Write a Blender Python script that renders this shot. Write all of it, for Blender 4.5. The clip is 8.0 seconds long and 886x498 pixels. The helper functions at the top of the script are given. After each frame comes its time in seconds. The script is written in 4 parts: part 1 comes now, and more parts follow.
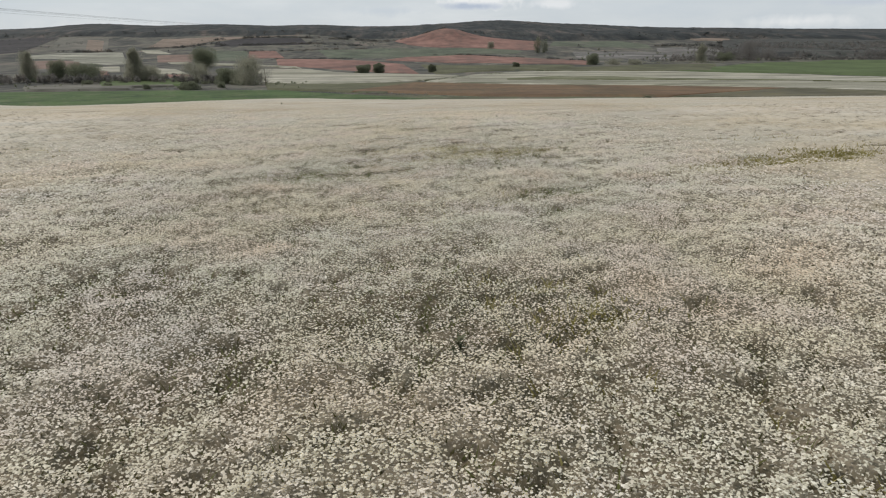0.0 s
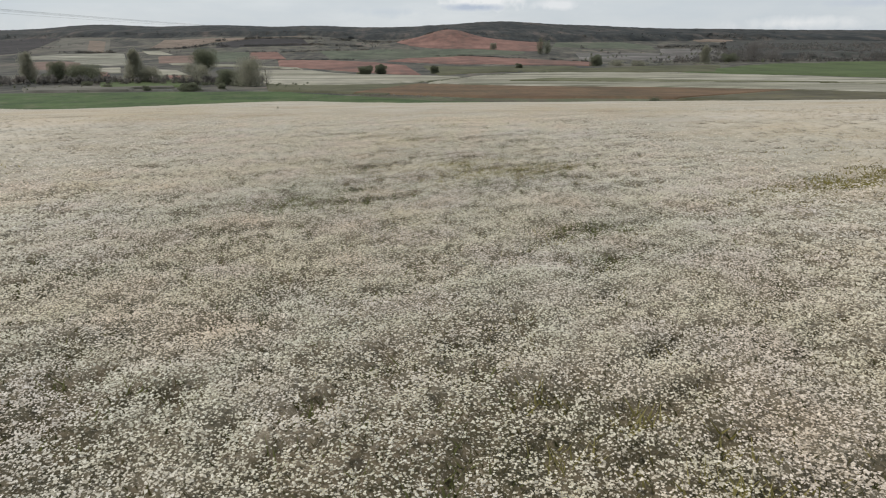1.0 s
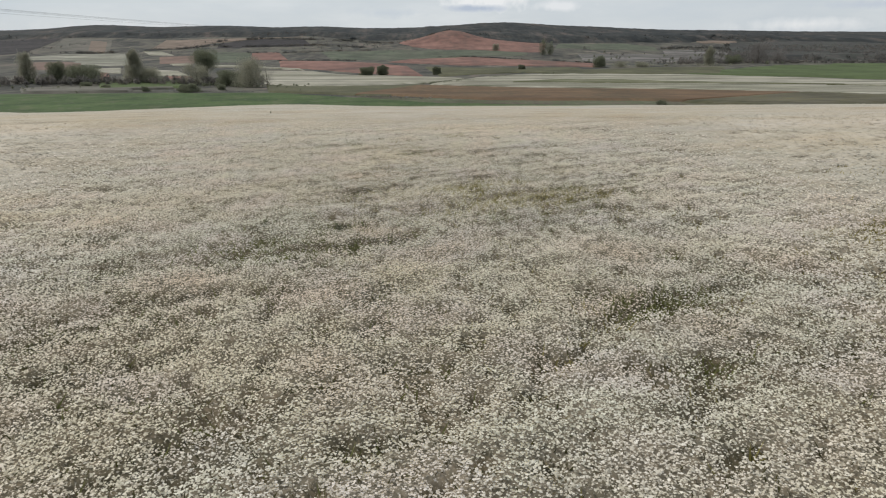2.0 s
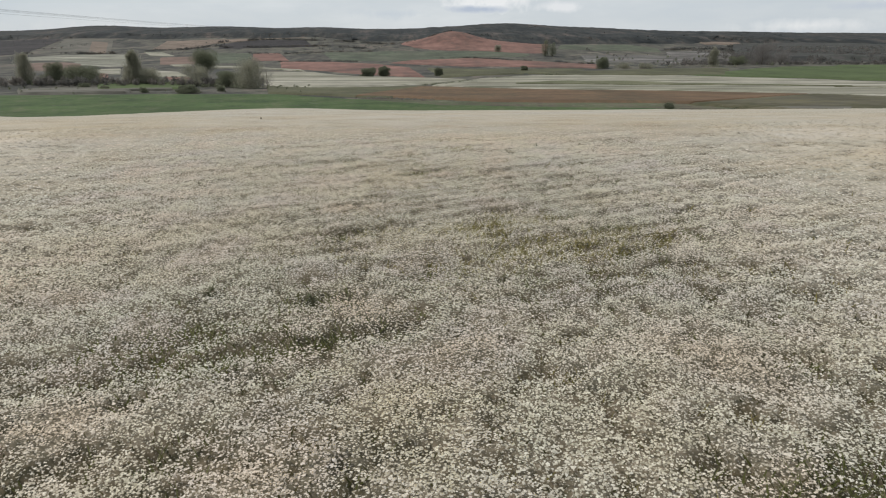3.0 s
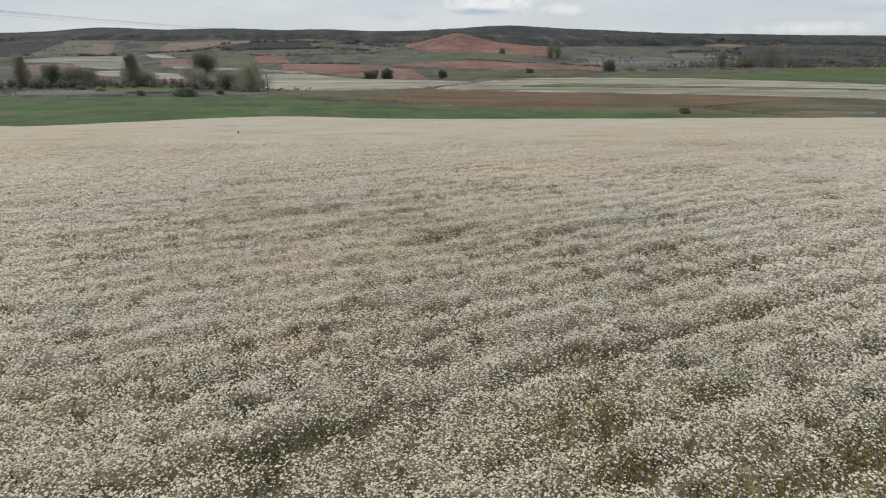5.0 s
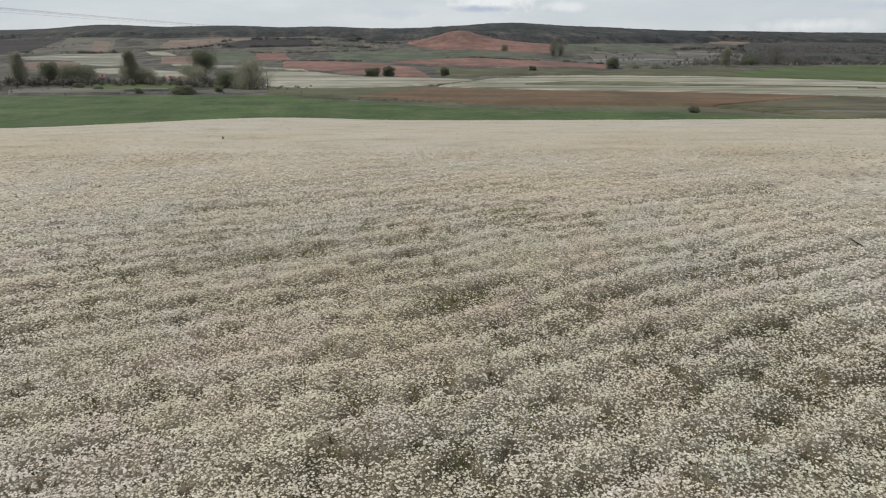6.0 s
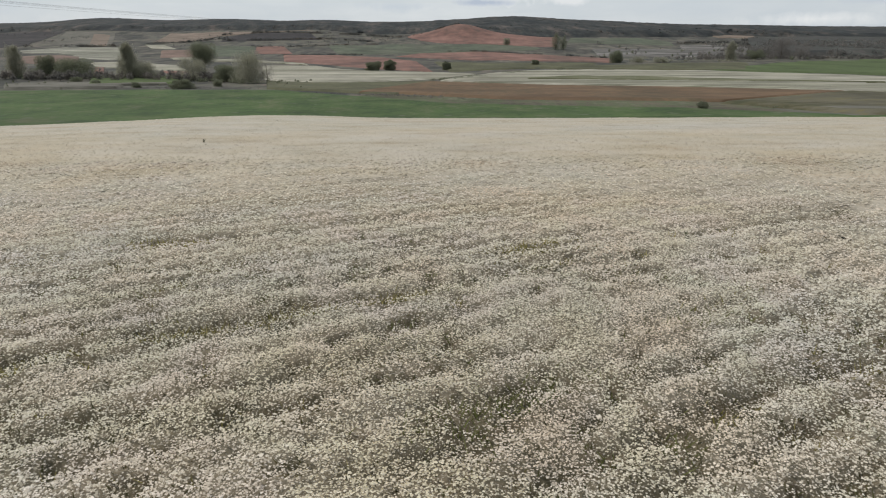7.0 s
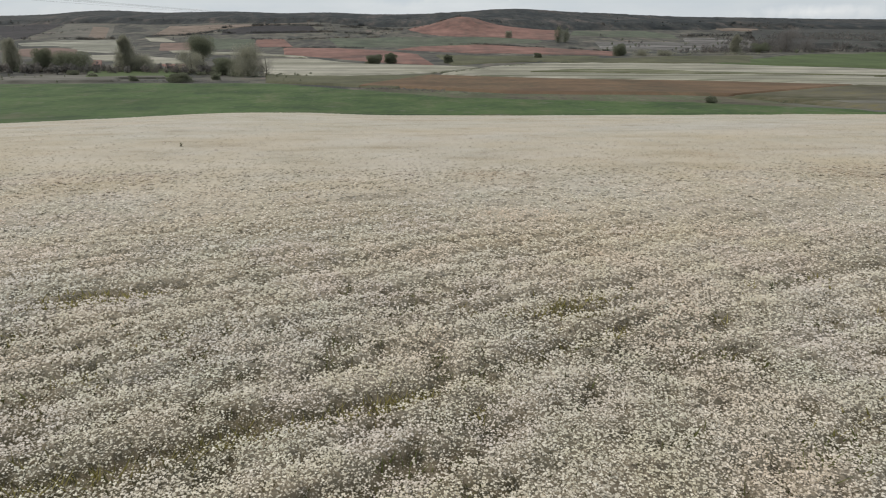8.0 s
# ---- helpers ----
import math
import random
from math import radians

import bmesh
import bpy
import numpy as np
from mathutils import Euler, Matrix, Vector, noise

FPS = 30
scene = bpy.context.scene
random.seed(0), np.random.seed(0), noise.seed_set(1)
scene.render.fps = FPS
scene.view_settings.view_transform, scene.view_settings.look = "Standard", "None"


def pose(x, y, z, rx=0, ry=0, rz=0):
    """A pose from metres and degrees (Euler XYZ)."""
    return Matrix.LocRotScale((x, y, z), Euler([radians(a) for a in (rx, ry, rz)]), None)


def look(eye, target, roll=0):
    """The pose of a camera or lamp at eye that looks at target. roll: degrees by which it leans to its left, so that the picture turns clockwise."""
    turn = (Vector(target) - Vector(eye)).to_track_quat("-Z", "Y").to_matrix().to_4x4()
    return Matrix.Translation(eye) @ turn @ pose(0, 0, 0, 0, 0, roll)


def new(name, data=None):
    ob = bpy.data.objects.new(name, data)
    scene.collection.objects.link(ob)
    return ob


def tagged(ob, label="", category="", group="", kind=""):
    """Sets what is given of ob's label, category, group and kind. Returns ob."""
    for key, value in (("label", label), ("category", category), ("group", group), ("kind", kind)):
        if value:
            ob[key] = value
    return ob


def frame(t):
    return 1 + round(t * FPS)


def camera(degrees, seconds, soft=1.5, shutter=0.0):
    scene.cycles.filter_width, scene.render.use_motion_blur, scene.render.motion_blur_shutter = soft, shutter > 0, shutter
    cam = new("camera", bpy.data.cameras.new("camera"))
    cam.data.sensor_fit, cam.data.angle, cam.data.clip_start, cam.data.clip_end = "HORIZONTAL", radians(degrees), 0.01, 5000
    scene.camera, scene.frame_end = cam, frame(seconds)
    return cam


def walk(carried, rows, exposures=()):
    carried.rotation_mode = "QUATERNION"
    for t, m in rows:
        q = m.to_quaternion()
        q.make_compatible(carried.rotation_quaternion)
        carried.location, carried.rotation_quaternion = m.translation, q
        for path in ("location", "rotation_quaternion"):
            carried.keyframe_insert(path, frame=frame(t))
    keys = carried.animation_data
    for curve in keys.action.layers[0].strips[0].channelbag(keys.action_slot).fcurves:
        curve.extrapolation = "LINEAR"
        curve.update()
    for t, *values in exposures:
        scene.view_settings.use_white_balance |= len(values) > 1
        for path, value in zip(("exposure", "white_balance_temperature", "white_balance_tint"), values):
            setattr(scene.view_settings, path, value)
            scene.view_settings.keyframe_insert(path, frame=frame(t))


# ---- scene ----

# ============ camera and walk ============
cam = camera(69.3, 8.0, soft=1.1)


def eye(x, y, z, tilt, turn, roll):
    return pose(x, y, z, tilt, 0, turn) @ pose(0, 0, 0, 0, 0, roll)


ROWS = [
    (0.0, eye(0.000, 0.000, 2.916, 72.662, -3.850, -0.194)),
    (0.5, eye(-0.039, 1.341, 2.915, 72.690, -3.775, -0.163)),
    (1.0, eye(-0.055, 2.800, 2.928, 72.750, -3.689, -0.160)),
    (1.5, eye(-0.023, 4.324, 2.930, 72.791, -3.613, -0.109)),
    (3.0, eye(0.060, 9.455, 2.962, 72.902, -3.411, 0.002)),
    (3.5, eye(0.069, 11.201, 2.965, 72.935, -3.349, 0.025)),
    (4.0, eye(0.071, 12.879, 2.952, 72.964, -3.277, 0.070)),
    (4.5, eye(0.060, 14.578, 2.943, 73.008, -3.227, 0.080)),
    (5.0, eye(0.012, 16.242, 2.932, 73.086, -3.153, 0.055)),
    (6.5, eye(-0.020, 21.340, 2.925, 72.637, -2.936, 0.078)),
    (7.0, eye(-0.011, 22.876, 2.916, 72.357, -2.880, 0.097)),
    (7.5, eye(0.001, 24.406, 2.918, 72.052, -2.825, 0.120)),
    (8.0, eye(0.002, 25.883, 2.912, 71.777, -2.781, 0.115)),
]
walk(cam, ROWS)

# ============ sky and sun ============
SUN_UP, SUN_TURN = radians(52), radians(-60)
world = bpy.data.worlds.new("overcast_sky")
scene.world = world
world.use_nodes = True
wt = world.node_tree
wt.nodes.clear()


def wnode(kind, **props):
    n = wt.nodes.new(kind)
    for k, v in props.items():
        n.inputs[k].default_value = v
    return n


sky = wt.nodes.new("ShaderNodeTexSky")
sky.sky_type, sky.sun_disc = "NISHITA", False
sky.sun_elevation, sky.sun_rotation = SUN_UP, SUN_TURN
coord = wt.nodes.new("ShaderNodeTexCoord")
squash = wt.nodes.new("ShaderNodeMapping")
squash.inputs["Scale"].default_value = (3.0, 3.0, 11.0)
puffs = wnode("ShaderNodeTexNoise", Scale=1.6, Detail=7.0, Roughness=0.55)
wt.links.new(coord.outputs["Generated"], squash.inputs["Vector"])
wt.links.new(squash.outputs["Vector"], puffs.inputs["Vector"])
shade = wt.nodes.new("ShaderNodeValToRGB")
shade.color_ramp.elements[0].position, shade.color_ramp.elements[0].color = 0.36, (0.615, 0.675, 0.735, 1)
shade.color_ramp.elements[1].position, shade.color_ramp.elements[1].color = 0.66, (0.745, 0.785, 0.82, 1)
mid = shade.color_ramp.elements.new(0.50)
mid.color = (0.665, 0.715, 0.76, 1)
wt.links.new(puffs.outputs["Fac"], shade.inputs["Fac"])
sky_bg, cloud_bg = wnode("ShaderNodeBackground", Strength=0.09), wnode("ShaderNodeBackground", Strength=0.94)
wt.links.new(sky.outputs["Color"], sky_bg.inputs["Color"])


def cloud(under, place, size, colour, edge):
    """A small cloud low in the sky, ragged by the same noise."""
    off = wt.nodes.new("ShaderNodeMapping")
    off.vector_type = "TEXTURE"
    off.inputs["Location"].default_value, off.inputs["Scale"].default_value = place, size
    wt.links.new(coord.outputs["Generated"], off.inputs["Vector"])
    far = wt.nodes.new("ShaderNodeVectorMath")
    far.operation = "LENGTH"
    wt.links.new(off.outputs["Vector"], far.inputs[0])
    rag = wnode("ShaderNodeTexNoise", Scale=60.0, Detail=5.0)
    wt.links.new(coord.outputs["Generated"], rag.inputs["Vector"])
    fray = wt.nodes.new("ShaderNodeMath")
    fray.operation = "MULTIPLY_ADD"
    fray.inputs[1].default_value = 1.6
    wt.links.new(rag.outputs["Fac"], fray.inputs[0])
    wt.links.new(far.outputs["Value"], fray.inputs[2])
    mask = wt.nodes.new("ShaderNodeMapRange")
    mask.inputs["From Min"].default_value, mask.inputs["From Max"].default_value = 1.8, 1.8 - edge
    wt.links.new(fray.outputs[0], mask.inputs["Value"])
    over_sky = wt.nodes.new("ShaderNodeMix")
    over_sky.data_type = "RGBA"
    over_sky.inputs[7].default_value = (*colour, 1)
    wt.links.new(mask.outputs[0], over_sky.inputs[0])
    wt.links.new(under, over_sky.inputs[6])
    return over_sky.outputs[2]


BRIGHT, BASE = (0.93, 0.94, 0.96), (0.50, 0.565, 0.69)
sky_colour = cloud(shade.outputs["Color"], (0.122, 0.990, 0.0695), (0.075, 0.3, 0.017), BRIGHT, 0.7)
sky_colour = cloud(sky_colour, (0.108, 0.991, 0.0592), (0.055, 0.3, 0.0062), BASE, 0.7)
sky_colour = cloud(sky_colour, (0.226, 0.973, 0.0615), (0.050, 0.3, 0.008), (0.85, 0.87, 0.90), 0.8)
sky_colour = cloud(sky_colour, (0.528, 0.849, 0.033), (0.075, 0.3, 0.010), (0.87, 0.89, 0.91), 1.1)
sky_colour = cloud(sky_colour, (0.576, 0.816, 0.0545), (0.050, 0.3, 0.006), (0.60, 0.655, 0.74), 0.8)
sky_colour = cloud(sky_colour, (-0.020, 0.998, 0.053), (0.060, 0.3, 0.008), (0.62, 0.68, 0.75), 0.9)
sky_colour = cloud(sky_colour, (-0.361, 0.932, 0.030), (0.130, 0.3, 0.010), (0.74, 0.775, 0.81), 1.0)
wt.links.new(sky_colour, cloud_bg.inputs["Color"])
mix_bg = wnode("ShaderNodeMixShader", Fac=0.88)
wt.links.new(sky_bg.outputs[0], mix_bg.inputs[1])
wt.links.new(cloud_bg.outputs[0], mix_bg.inputs[2])
wout = wt.nodes.new("ShaderNodeOutputWorld")
wt.links.new(mix_bg.outputs[0], wout.inputs["Surface"])

sun_data = bpy.data.lights.new("sun", "SUN")
sun_data.energy, sun_data.angle, sun_data.color = 2.5, radians(12), (1.0, 0.96, 0.90)
sun = new("sun", sun_data)
sun_dir = Vector((math.sin(SUN_TURN) * math.cos(SUN_UP), math.cos(SUN_TURN) * math.cos(SUN_UP), math.sin(SUN_UP)))
sun.matrix_world = look(sun_dir * 60, (0, 0, 0))


# ============ materials ============
def surface(name, colours, size, fine, rough=0.9, bump=0.0, stretch=(1, 1, 1), spread=(0.38, 0.62), speck=None, detail=6.0, fine_mix=0.5, mottle=0.0):
    """Two scales of noise between colours; speck: (colour, size, amount) of small blotches on top."""
    m = bpy.data.materials.new(name)
    m.use_nodes = True
    t = m.node_tree
    b = t.nodes["Principled BSDF"]
    b.inputs["Roughness"].default_value = rough
    b.inputs["Specular IOR Level"].default_value = 0.15
    tc = t.nodes.new("ShaderNodeTexCoord")
    mp = t.nodes.new("ShaderNodeMapping")
    mp.inputs["Scale"].default_value = stretch
    t.links.new(tc.outputs["Object"], mp.inputs["Vector"])
    big, small = t.nodes.new("ShaderNodeTexNoise"), t.nodes.new("ShaderNodeTexNoise")
    for n, s in ((big, size), (small, fine)):
        n.inputs["Scale"].default_value = 1.0 / s
        n.inputs["Detail"].default_value = detail
        n.inputs["Roughness"].default_value = 0.6
        t.links.new(mp.outputs["Vector"], n.inputs["Vector"])
    mx = t.nodes.new("ShaderNodeMix")
    mx.inputs["Factor"].default_value = fine_mix
    t.links.new(big.outputs["Fac"], mx.inputs[2])
    t.links.new(small.outputs["Fac"], mx.inputs[3])
    ramp = t.nodes.new("ShaderNodeValToRGB")
    e = ramp.color_ramp.elements
    e[0].position, e[1].position = spread
    e[0].color, e[1].color = (*colours[0], 1), (*colours[-1], 1)
    for i, c in enumerate(colours[1:-1]):
        n = e.new(spread[0] + (spread[1] - spread[0]) * (i + 1) / (len(colours) - 1))
        n.color = (*c, 1)
    t.links.new(mx.outputs[0], ramp.inputs["Fac"])
    out = ramp.outputs["Color"]
    if speck:
        sp = t.nodes.new("ShaderNodeTexNoise")
        sp.inputs["Scale"].default_value, sp.inputs["Detail"].default_value = 1.0 / speck[1], 4.0
        t.links.new(mp.outputs["Vector"], sp.inputs["Vector"])
        sr = t.nodes.new("ShaderNodeValToRGB")
        sr.color_ramp.elements[0].position, sr.color_ramp.elements[1].position = 0.62 - speck[2] * 0.2, 0.68 - speck[2] * 0.2
        t.links.new(sp.outputs["Fac"], sr.inputs["Fac"])
        m2 = t.nodes.new("ShaderNodeMix")
        m2.data_type = "RGBA"
        m2.inputs[7].default_value = (*speck[0], 1)
        t.links.new(sr.outputs["Color"], m2.inputs[0])
        t.links.new(out, m2.inputs[6])
        out = m2.outputs[2]
    if mottle:
        mm = t.nodes.new("ShaderNodeMapping")
        mm.inputs["Scale"].default_value = (0.4, 0.45, 1)
        t.links.new(tc.outputs["Object"], mm.inputs["Vector"])
        mo = t.nodes.new("ShaderNodeTexNoise")
        mo.inputs["Scale"].default_value, mo.inputs["Detail"].default_value, mo.inputs["Roughness"].default_value = 0.11, 7.0, 0.68
        t.links.new(mm.outputs["Vector"], mo.inputs["Vector"])
        mr = t.nodes.new("ShaderNodeMapRange")
        mr.inputs["From Min"].default_value, mr.inputs["From Max"].default_value = 0.34, 0.66
        mr.inputs["To Min"].default_value, mr.inputs["To Max"].default_value = 1 - mottle, 1 + mottle
        t.links.new(mo.outputs["Fac"], mr.inputs["Value"])
        m3 = t.nodes.new("ShaderNodeMix")
        m3.data_type, m3.blend_type = "RGBA", "MULTIPLY"
        m3.inputs[0].default_value = 1.0
        t.links.new(out, m3.inputs[6])
        t.links.new(mr.outputs[0], m3.inputs[7])
        out = m3.outputs[2]
    t.links.new(out, b.inputs["Base Color"])
    if bump:
        bp = t.nodes.new("ShaderNodeBump")
        bp.inputs["Strength"].default_value, bp.inputs["Distance"].default_value = 0.7, bump
        t.links.new(small.outputs["Fac"], bp.inputs["Height"])
        t.links.new(bp.outputs["Normal"], b.inputs["Normal"])
    return m


def warm_tint(t, colour):
    """Greyer or creamier flowers by the ripeness stored on the mesh."""
    at = t.nodes.new("ShaderNodeAttribute")
    at.attribute_name = "ripe"
    ramp = t.nodes.new("ShaderNodeValToRGB")
    e = ramp.color_ramp.elements
    e[0].color, e[1].color = (0.965, 0.985, 0.99, 1), (1.0, 0.95, 0.865, 1)
    e.new(0.4).color = (0.99, 0.978, 0.95, 1)
    t.links.new(at.outputs["Fac"], ramp.inputs["Fac"])
    mul = t.nodes.new("ShaderNodeMix")
    mul.data_type, mul.blend_type = "RGBA", "MULTIPLY"
    mul.inputs[0].default_value = 1.0
    t.links.new(colour, mul.inputs[6])
    t.links.new(ramp.outputs["Color"], mul.inputs[7])
    return mul.outputs[2]


def island_tint(name, colours, rough=0.75, disc=None, translucent=0.0, ripe=False, tints=((0.86, 0.86, 0.86), (1, 1, 1), (1.1, 1.1, 1.1)), patch=0.35):
    """Small pieces, each with its own shade; disc: colour of a flower's middle."""
    m = bpy.data.materials.new(name)
    m.use_nodes = True
    t = m.node_tree
    b = t.nodes["Principled BSDF"]
    b.inputs["Roughness"].default_value = rough
    b.inputs["Specular IOR Level"].default_value = 0.08
    geo = t.nodes.new("ShaderNodeNewGeometry")
    ramp = t.nodes.new("ShaderNodeValToRGB")
    e = ramp.color_ramp.elements
    e[0].color, e[1].color = (*colours[0], 1), (*colours[-1], 1)
    for i, c in enumerate(colours[1:-1]):
        e.new((i + 1) / (len(colours) - 1)).color = (*c, 1)
    t.links.new(geo.outputs["Random Per Island"], ramp.inputs["Fac"])
    out = ramp.outputs["Color"]
    tc = t.nodes.new("ShaderNodeTexCoord")
    n = t.nodes.new("ShaderNodeTexNoise")
    n.inputs["Scale"].default_value, n.inputs["Detail"].default_value = patch, 4.0
    t.links.new(tc.outputs["Object"], n.inputs["Vector"])
    tone = t.nodes.new("ShaderNodeValToRGB")
    te = tone.color_ramp.elements
    te[0].position, te[0].color, te[1].position, te[1].color = 0.30, (*tints[0], 1), 0.70, (*tints[-1], 1)
    for i, c in enumerate(tints[1:-1]):
        te.new(0.30 + 0.40 * (i + 1) / (len(tints) - 1)).color = (*c, 1)
    t.links.new(n.outputs["Fac"], tone.inputs["Fac"])
    mul = t.nodes.new("ShaderNodeMix")
    mul.data_type, mul.blend_type = "RGBA", "MULTIPLY"
    mul.inputs[0].default_value = 1.0
    t.links.new(out, mul.inputs[6])
    t.links.new(tone.outputs["Color"], mul.inputs[7])
    out = mul.outputs[2]
    if ripe:
        out = warm_tint(t, out)
    if disc:
        at = t.nodes.new("ShaderNodeAttribute")
        at.attribute_name = "middle"
        r2 = t.nodes.new("ShaderNodeValToRGB")
        r2.color_ramp.elements[0].position, r2.color_ramp.elements[1].position = 0.76, 0.84
        t.links.new(at.outputs["Fac"], r2.inputs["Fac"])
        m2 = t.nodes.new("ShaderNodeMix")
        m2.data_type = "RGBA"
        m2.inputs[7].default_value = (*disc, 1)
        t.links.new(r2.outputs["Color"], m2.inputs[0])
        t.links.new(out, m2.inputs[6])
        out = m2.outputs[2]
    t.links.new(out, b.inputs["Base Color"])
    if translucent:
        tr = t.nodes.new("ShaderNodeBsdfTranslucent")
        t.links.new(out, tr.inputs["Color"])
        ms = t.nodes.new("ShaderNodeMixShader")
        ms.inputs[0].default_value = translucent
        t.links.new(b.outputs[0], ms.inputs[1])
        t.links.new(tr.outputs[0], ms.inputs[2])
        t.links.new(ms.outputs[0], t.nodes["Material Output"].inputs["Surface"])
    return m


M_SCRUB = surface("scrub_ground", [(0.040, 0.040, 0.035), (0.076, 0.070, 0.060), (0.090, 0.088, 0.068), (0.128, 0.106, 0.090)], 34, 6, stretch=(0.8, 0.3, 1), spread=(0.41, 0.60), speck=((0.045, 0.046, 0.040), 11, 0.35), mottle=0.32)
def bloom_cover(name):
    """Leaves and soil between the flowers; where the plan calls for it the surface itself carries the bloom."""
    m = surface(name, [(0.026, 0.025, 0.014), (0.074, 0.064, 0.038), (0.13, 0.104, 0.068), (0.21, 0.18, 0.135)], 0.7, 0.07, bump=0.005, spread=(0.34, 0.68), speck=((0.44, 0.40, 0.335), 0.018, 0.2))
    t = m.node_tree
    b = t.nodes["Principled BSDF"]
    leafy = b.inputs["Base Color"].links[0].from_socket
    tc = t.nodes.new("ShaderNodeTexCoord")
    mp = t.nodes.new("ShaderNodeMapping")
    mp.inputs["Scale"].default_value = (0.45, 1, 1)
    mp.inputs["Rotation"].default_value = (0, 0, radians(-20))
    n = t.nodes.new("ShaderNodeTexNoise")
    n.inputs["Scale"].default_value, n.inputs["Detail"].default_value, n.inputs["Roughness"].default_value = 0.6, 8.0, 0.65
    ramp = t.nodes.new("ShaderNodeValToRGB")
    e = ramp.color_ramp.elements
    e[0].position, e[0].color, e[1].position, e[1].color = 0.28, (0.305, 0.268, 0.212, 1), 0.68, (0.480, 0.447, 0.397, 1)
    e.new(0.45).color = (0.420, 0.387, 0.328, 1)
    at = t.nodes.new("ShaderNodeAttribute")
    at.attribute_name = "middle"
    mx = t.nodes.new("ShaderNodeMix")
    mx.data_type = "RGBA"
    t.links.new(tc.outputs["Object"], mp.inputs["Vector"])
    t.links.new(mp.outputs["Vector"], n.inputs["Vector"])
    t.links.new(n.outputs["Fac"], ramp.inputs["Fac"])
    t.links.new(at.outputs["Fac"], mx.inputs[0])
    t.links.new(leafy, mx.inputs[6])
    wide_n = t.nodes.new("ShaderNodeTexNoise")
    wide_n.inputs["Scale"].default_value, wide_n.inputs["Detail"].default_value = 0.14, 4.0
    t.links.new(mp.outputs["Vector"], wide_n.inputs["Vector"])
    warm = t.nodes.new("ShaderNodeValToRGB")
    we = warm.color_ramp.elements
    we[0].position, we[0].color, we[1].position, we[1].color = 0.34, (0.97, 0.93, 0.85, 1), 0.66, (1.0, 0.98, 0.97, 1)
    we.new(0.5).color = (1.0, 0.975, 0.93, 1)
    t.links.new(wide_n.outputs["Fac"], warm.inputs["Fac"])
    blot = t.nodes.new("ShaderNodeMix")
    blot.data_type, blot.blend_type = "RGBA", "MULTIPLY"
    blot.inputs[0].default_value = 1.0
    t.links.new(ramp.outputs["Color"], blot.inputs[6])
    t.links.new(warm.outputs["Color"], blot.inputs[7])
    t.links.new(warm_tint(t, blot.outputs[2]), mx.inputs[7])
    t.links.new(mx.outputs[2], b.inputs["Base Color"])
    return m


M_CANOPY = bloom_cover("stems_leaves_and_bloom")
M_MEADOW = surface("meadow_grass", [(0.031, 0.051, 0.019), (0.044, 0.075, 0.022), (0.056, 0.085, 0.028), (0.088, 0.096, 0.048)], 9, 1.2, stretch=(1.0, 0.6, 1), spread=(0.39, 0.62), fine_mix=0.4, speck=((0.085, 0.095, 0.058), 2.5, -0.02), mottle=0.22)
M_GREEN = surface("young_cereal", [(0.056, 0.078, 0.028), (0.075, 0.098, 0.039)], 25, 2, stretch=(1.1, 0.5, 1), mottle=0.28)
M_GREEN_DULL = surface("dull_cereal", [(0.062, 0.073, 0.051), (0.080, 0.090, 0.062), (0.098, 0.098, 0.074)], 25, 3, stretch=(0.8, 0.3, 1), mottle=0.3)
M_SAGE = surface("sage_fallow", [(0.082, 0.082, 0.066), (0.108, 0.102, 0.084), (0.132, 0.118, 0.100)], 30, 4, stretch=(0.8, 0.3, 1), mottle=0.3)
M_OLIVE = surface("olive_fallow", [(0.063, 0.064, 0.035), (0.094, 0.091, 0.053)], 20, 2, stretch=(1.1, 0.5, 1), speck=((0.06, 0.065, 0.045), 6, -0.1), mottle=0.28)
M_RED = surface("red_earth", [(0.115, 0.076, 0.062), (0.166, 0.093, 0.075), (0.210, 0.118, 0.096)], 40, 6, stretch=(0.9, 0.3, 1), fine_mix=0.4, mottle=0.3)
M_RED_PALE = surface("pale_red_earth", [(0.131, 0.095, 0.077), (0.176, 0.119, 0.095)], 30, 3, stretch=(0.8, 0.3, 1), mottle=0.28)
M_REDBROWN = surface("red_brown_earth", [(0.080, 0.061, 0.036), (0.112, 0.073, 0.042), (0.128, 0.081, 0.048)], 30, 2.5, stretch=(1.1, 0.5, 1), mottle=0.28)
M_BROWN = surface("brown_fallow", [(0.046, 0.047, 0.023), (0.075, 0.068, 0.036), (0.092, 0.084, 0.060), (0.105, 0.092, 0.044)], 14, 2, stretch=(0.5, 0.6, 1), spread=(0.40, 0.62), mottle=0.3)
M_TAN = surface("dry_stubble", [(0.133, 0.106, 0.082), (0.188, 0.144, 0.113)], 20, 2, stretch=(0.8, 0.3, 1), mottle=0.28)
M_STRAW = surface("straw_grass", [(0.078, 0.076, 0.060), (0.108, 0.102, 0.083), (0.140, 0.131, 0.112)], 9, 2, stretch=(0.3, 1, 1), mottle=0.3)
M_PLOUGH = surface("ploughed_earth", [(0.020, 0.018, 0.019), (0.030, 0.027, 0.027), (0.042, 0.037, 0.036)], 20, 3, stretch=(0.8, 0.3, 1), mottle=0.3)
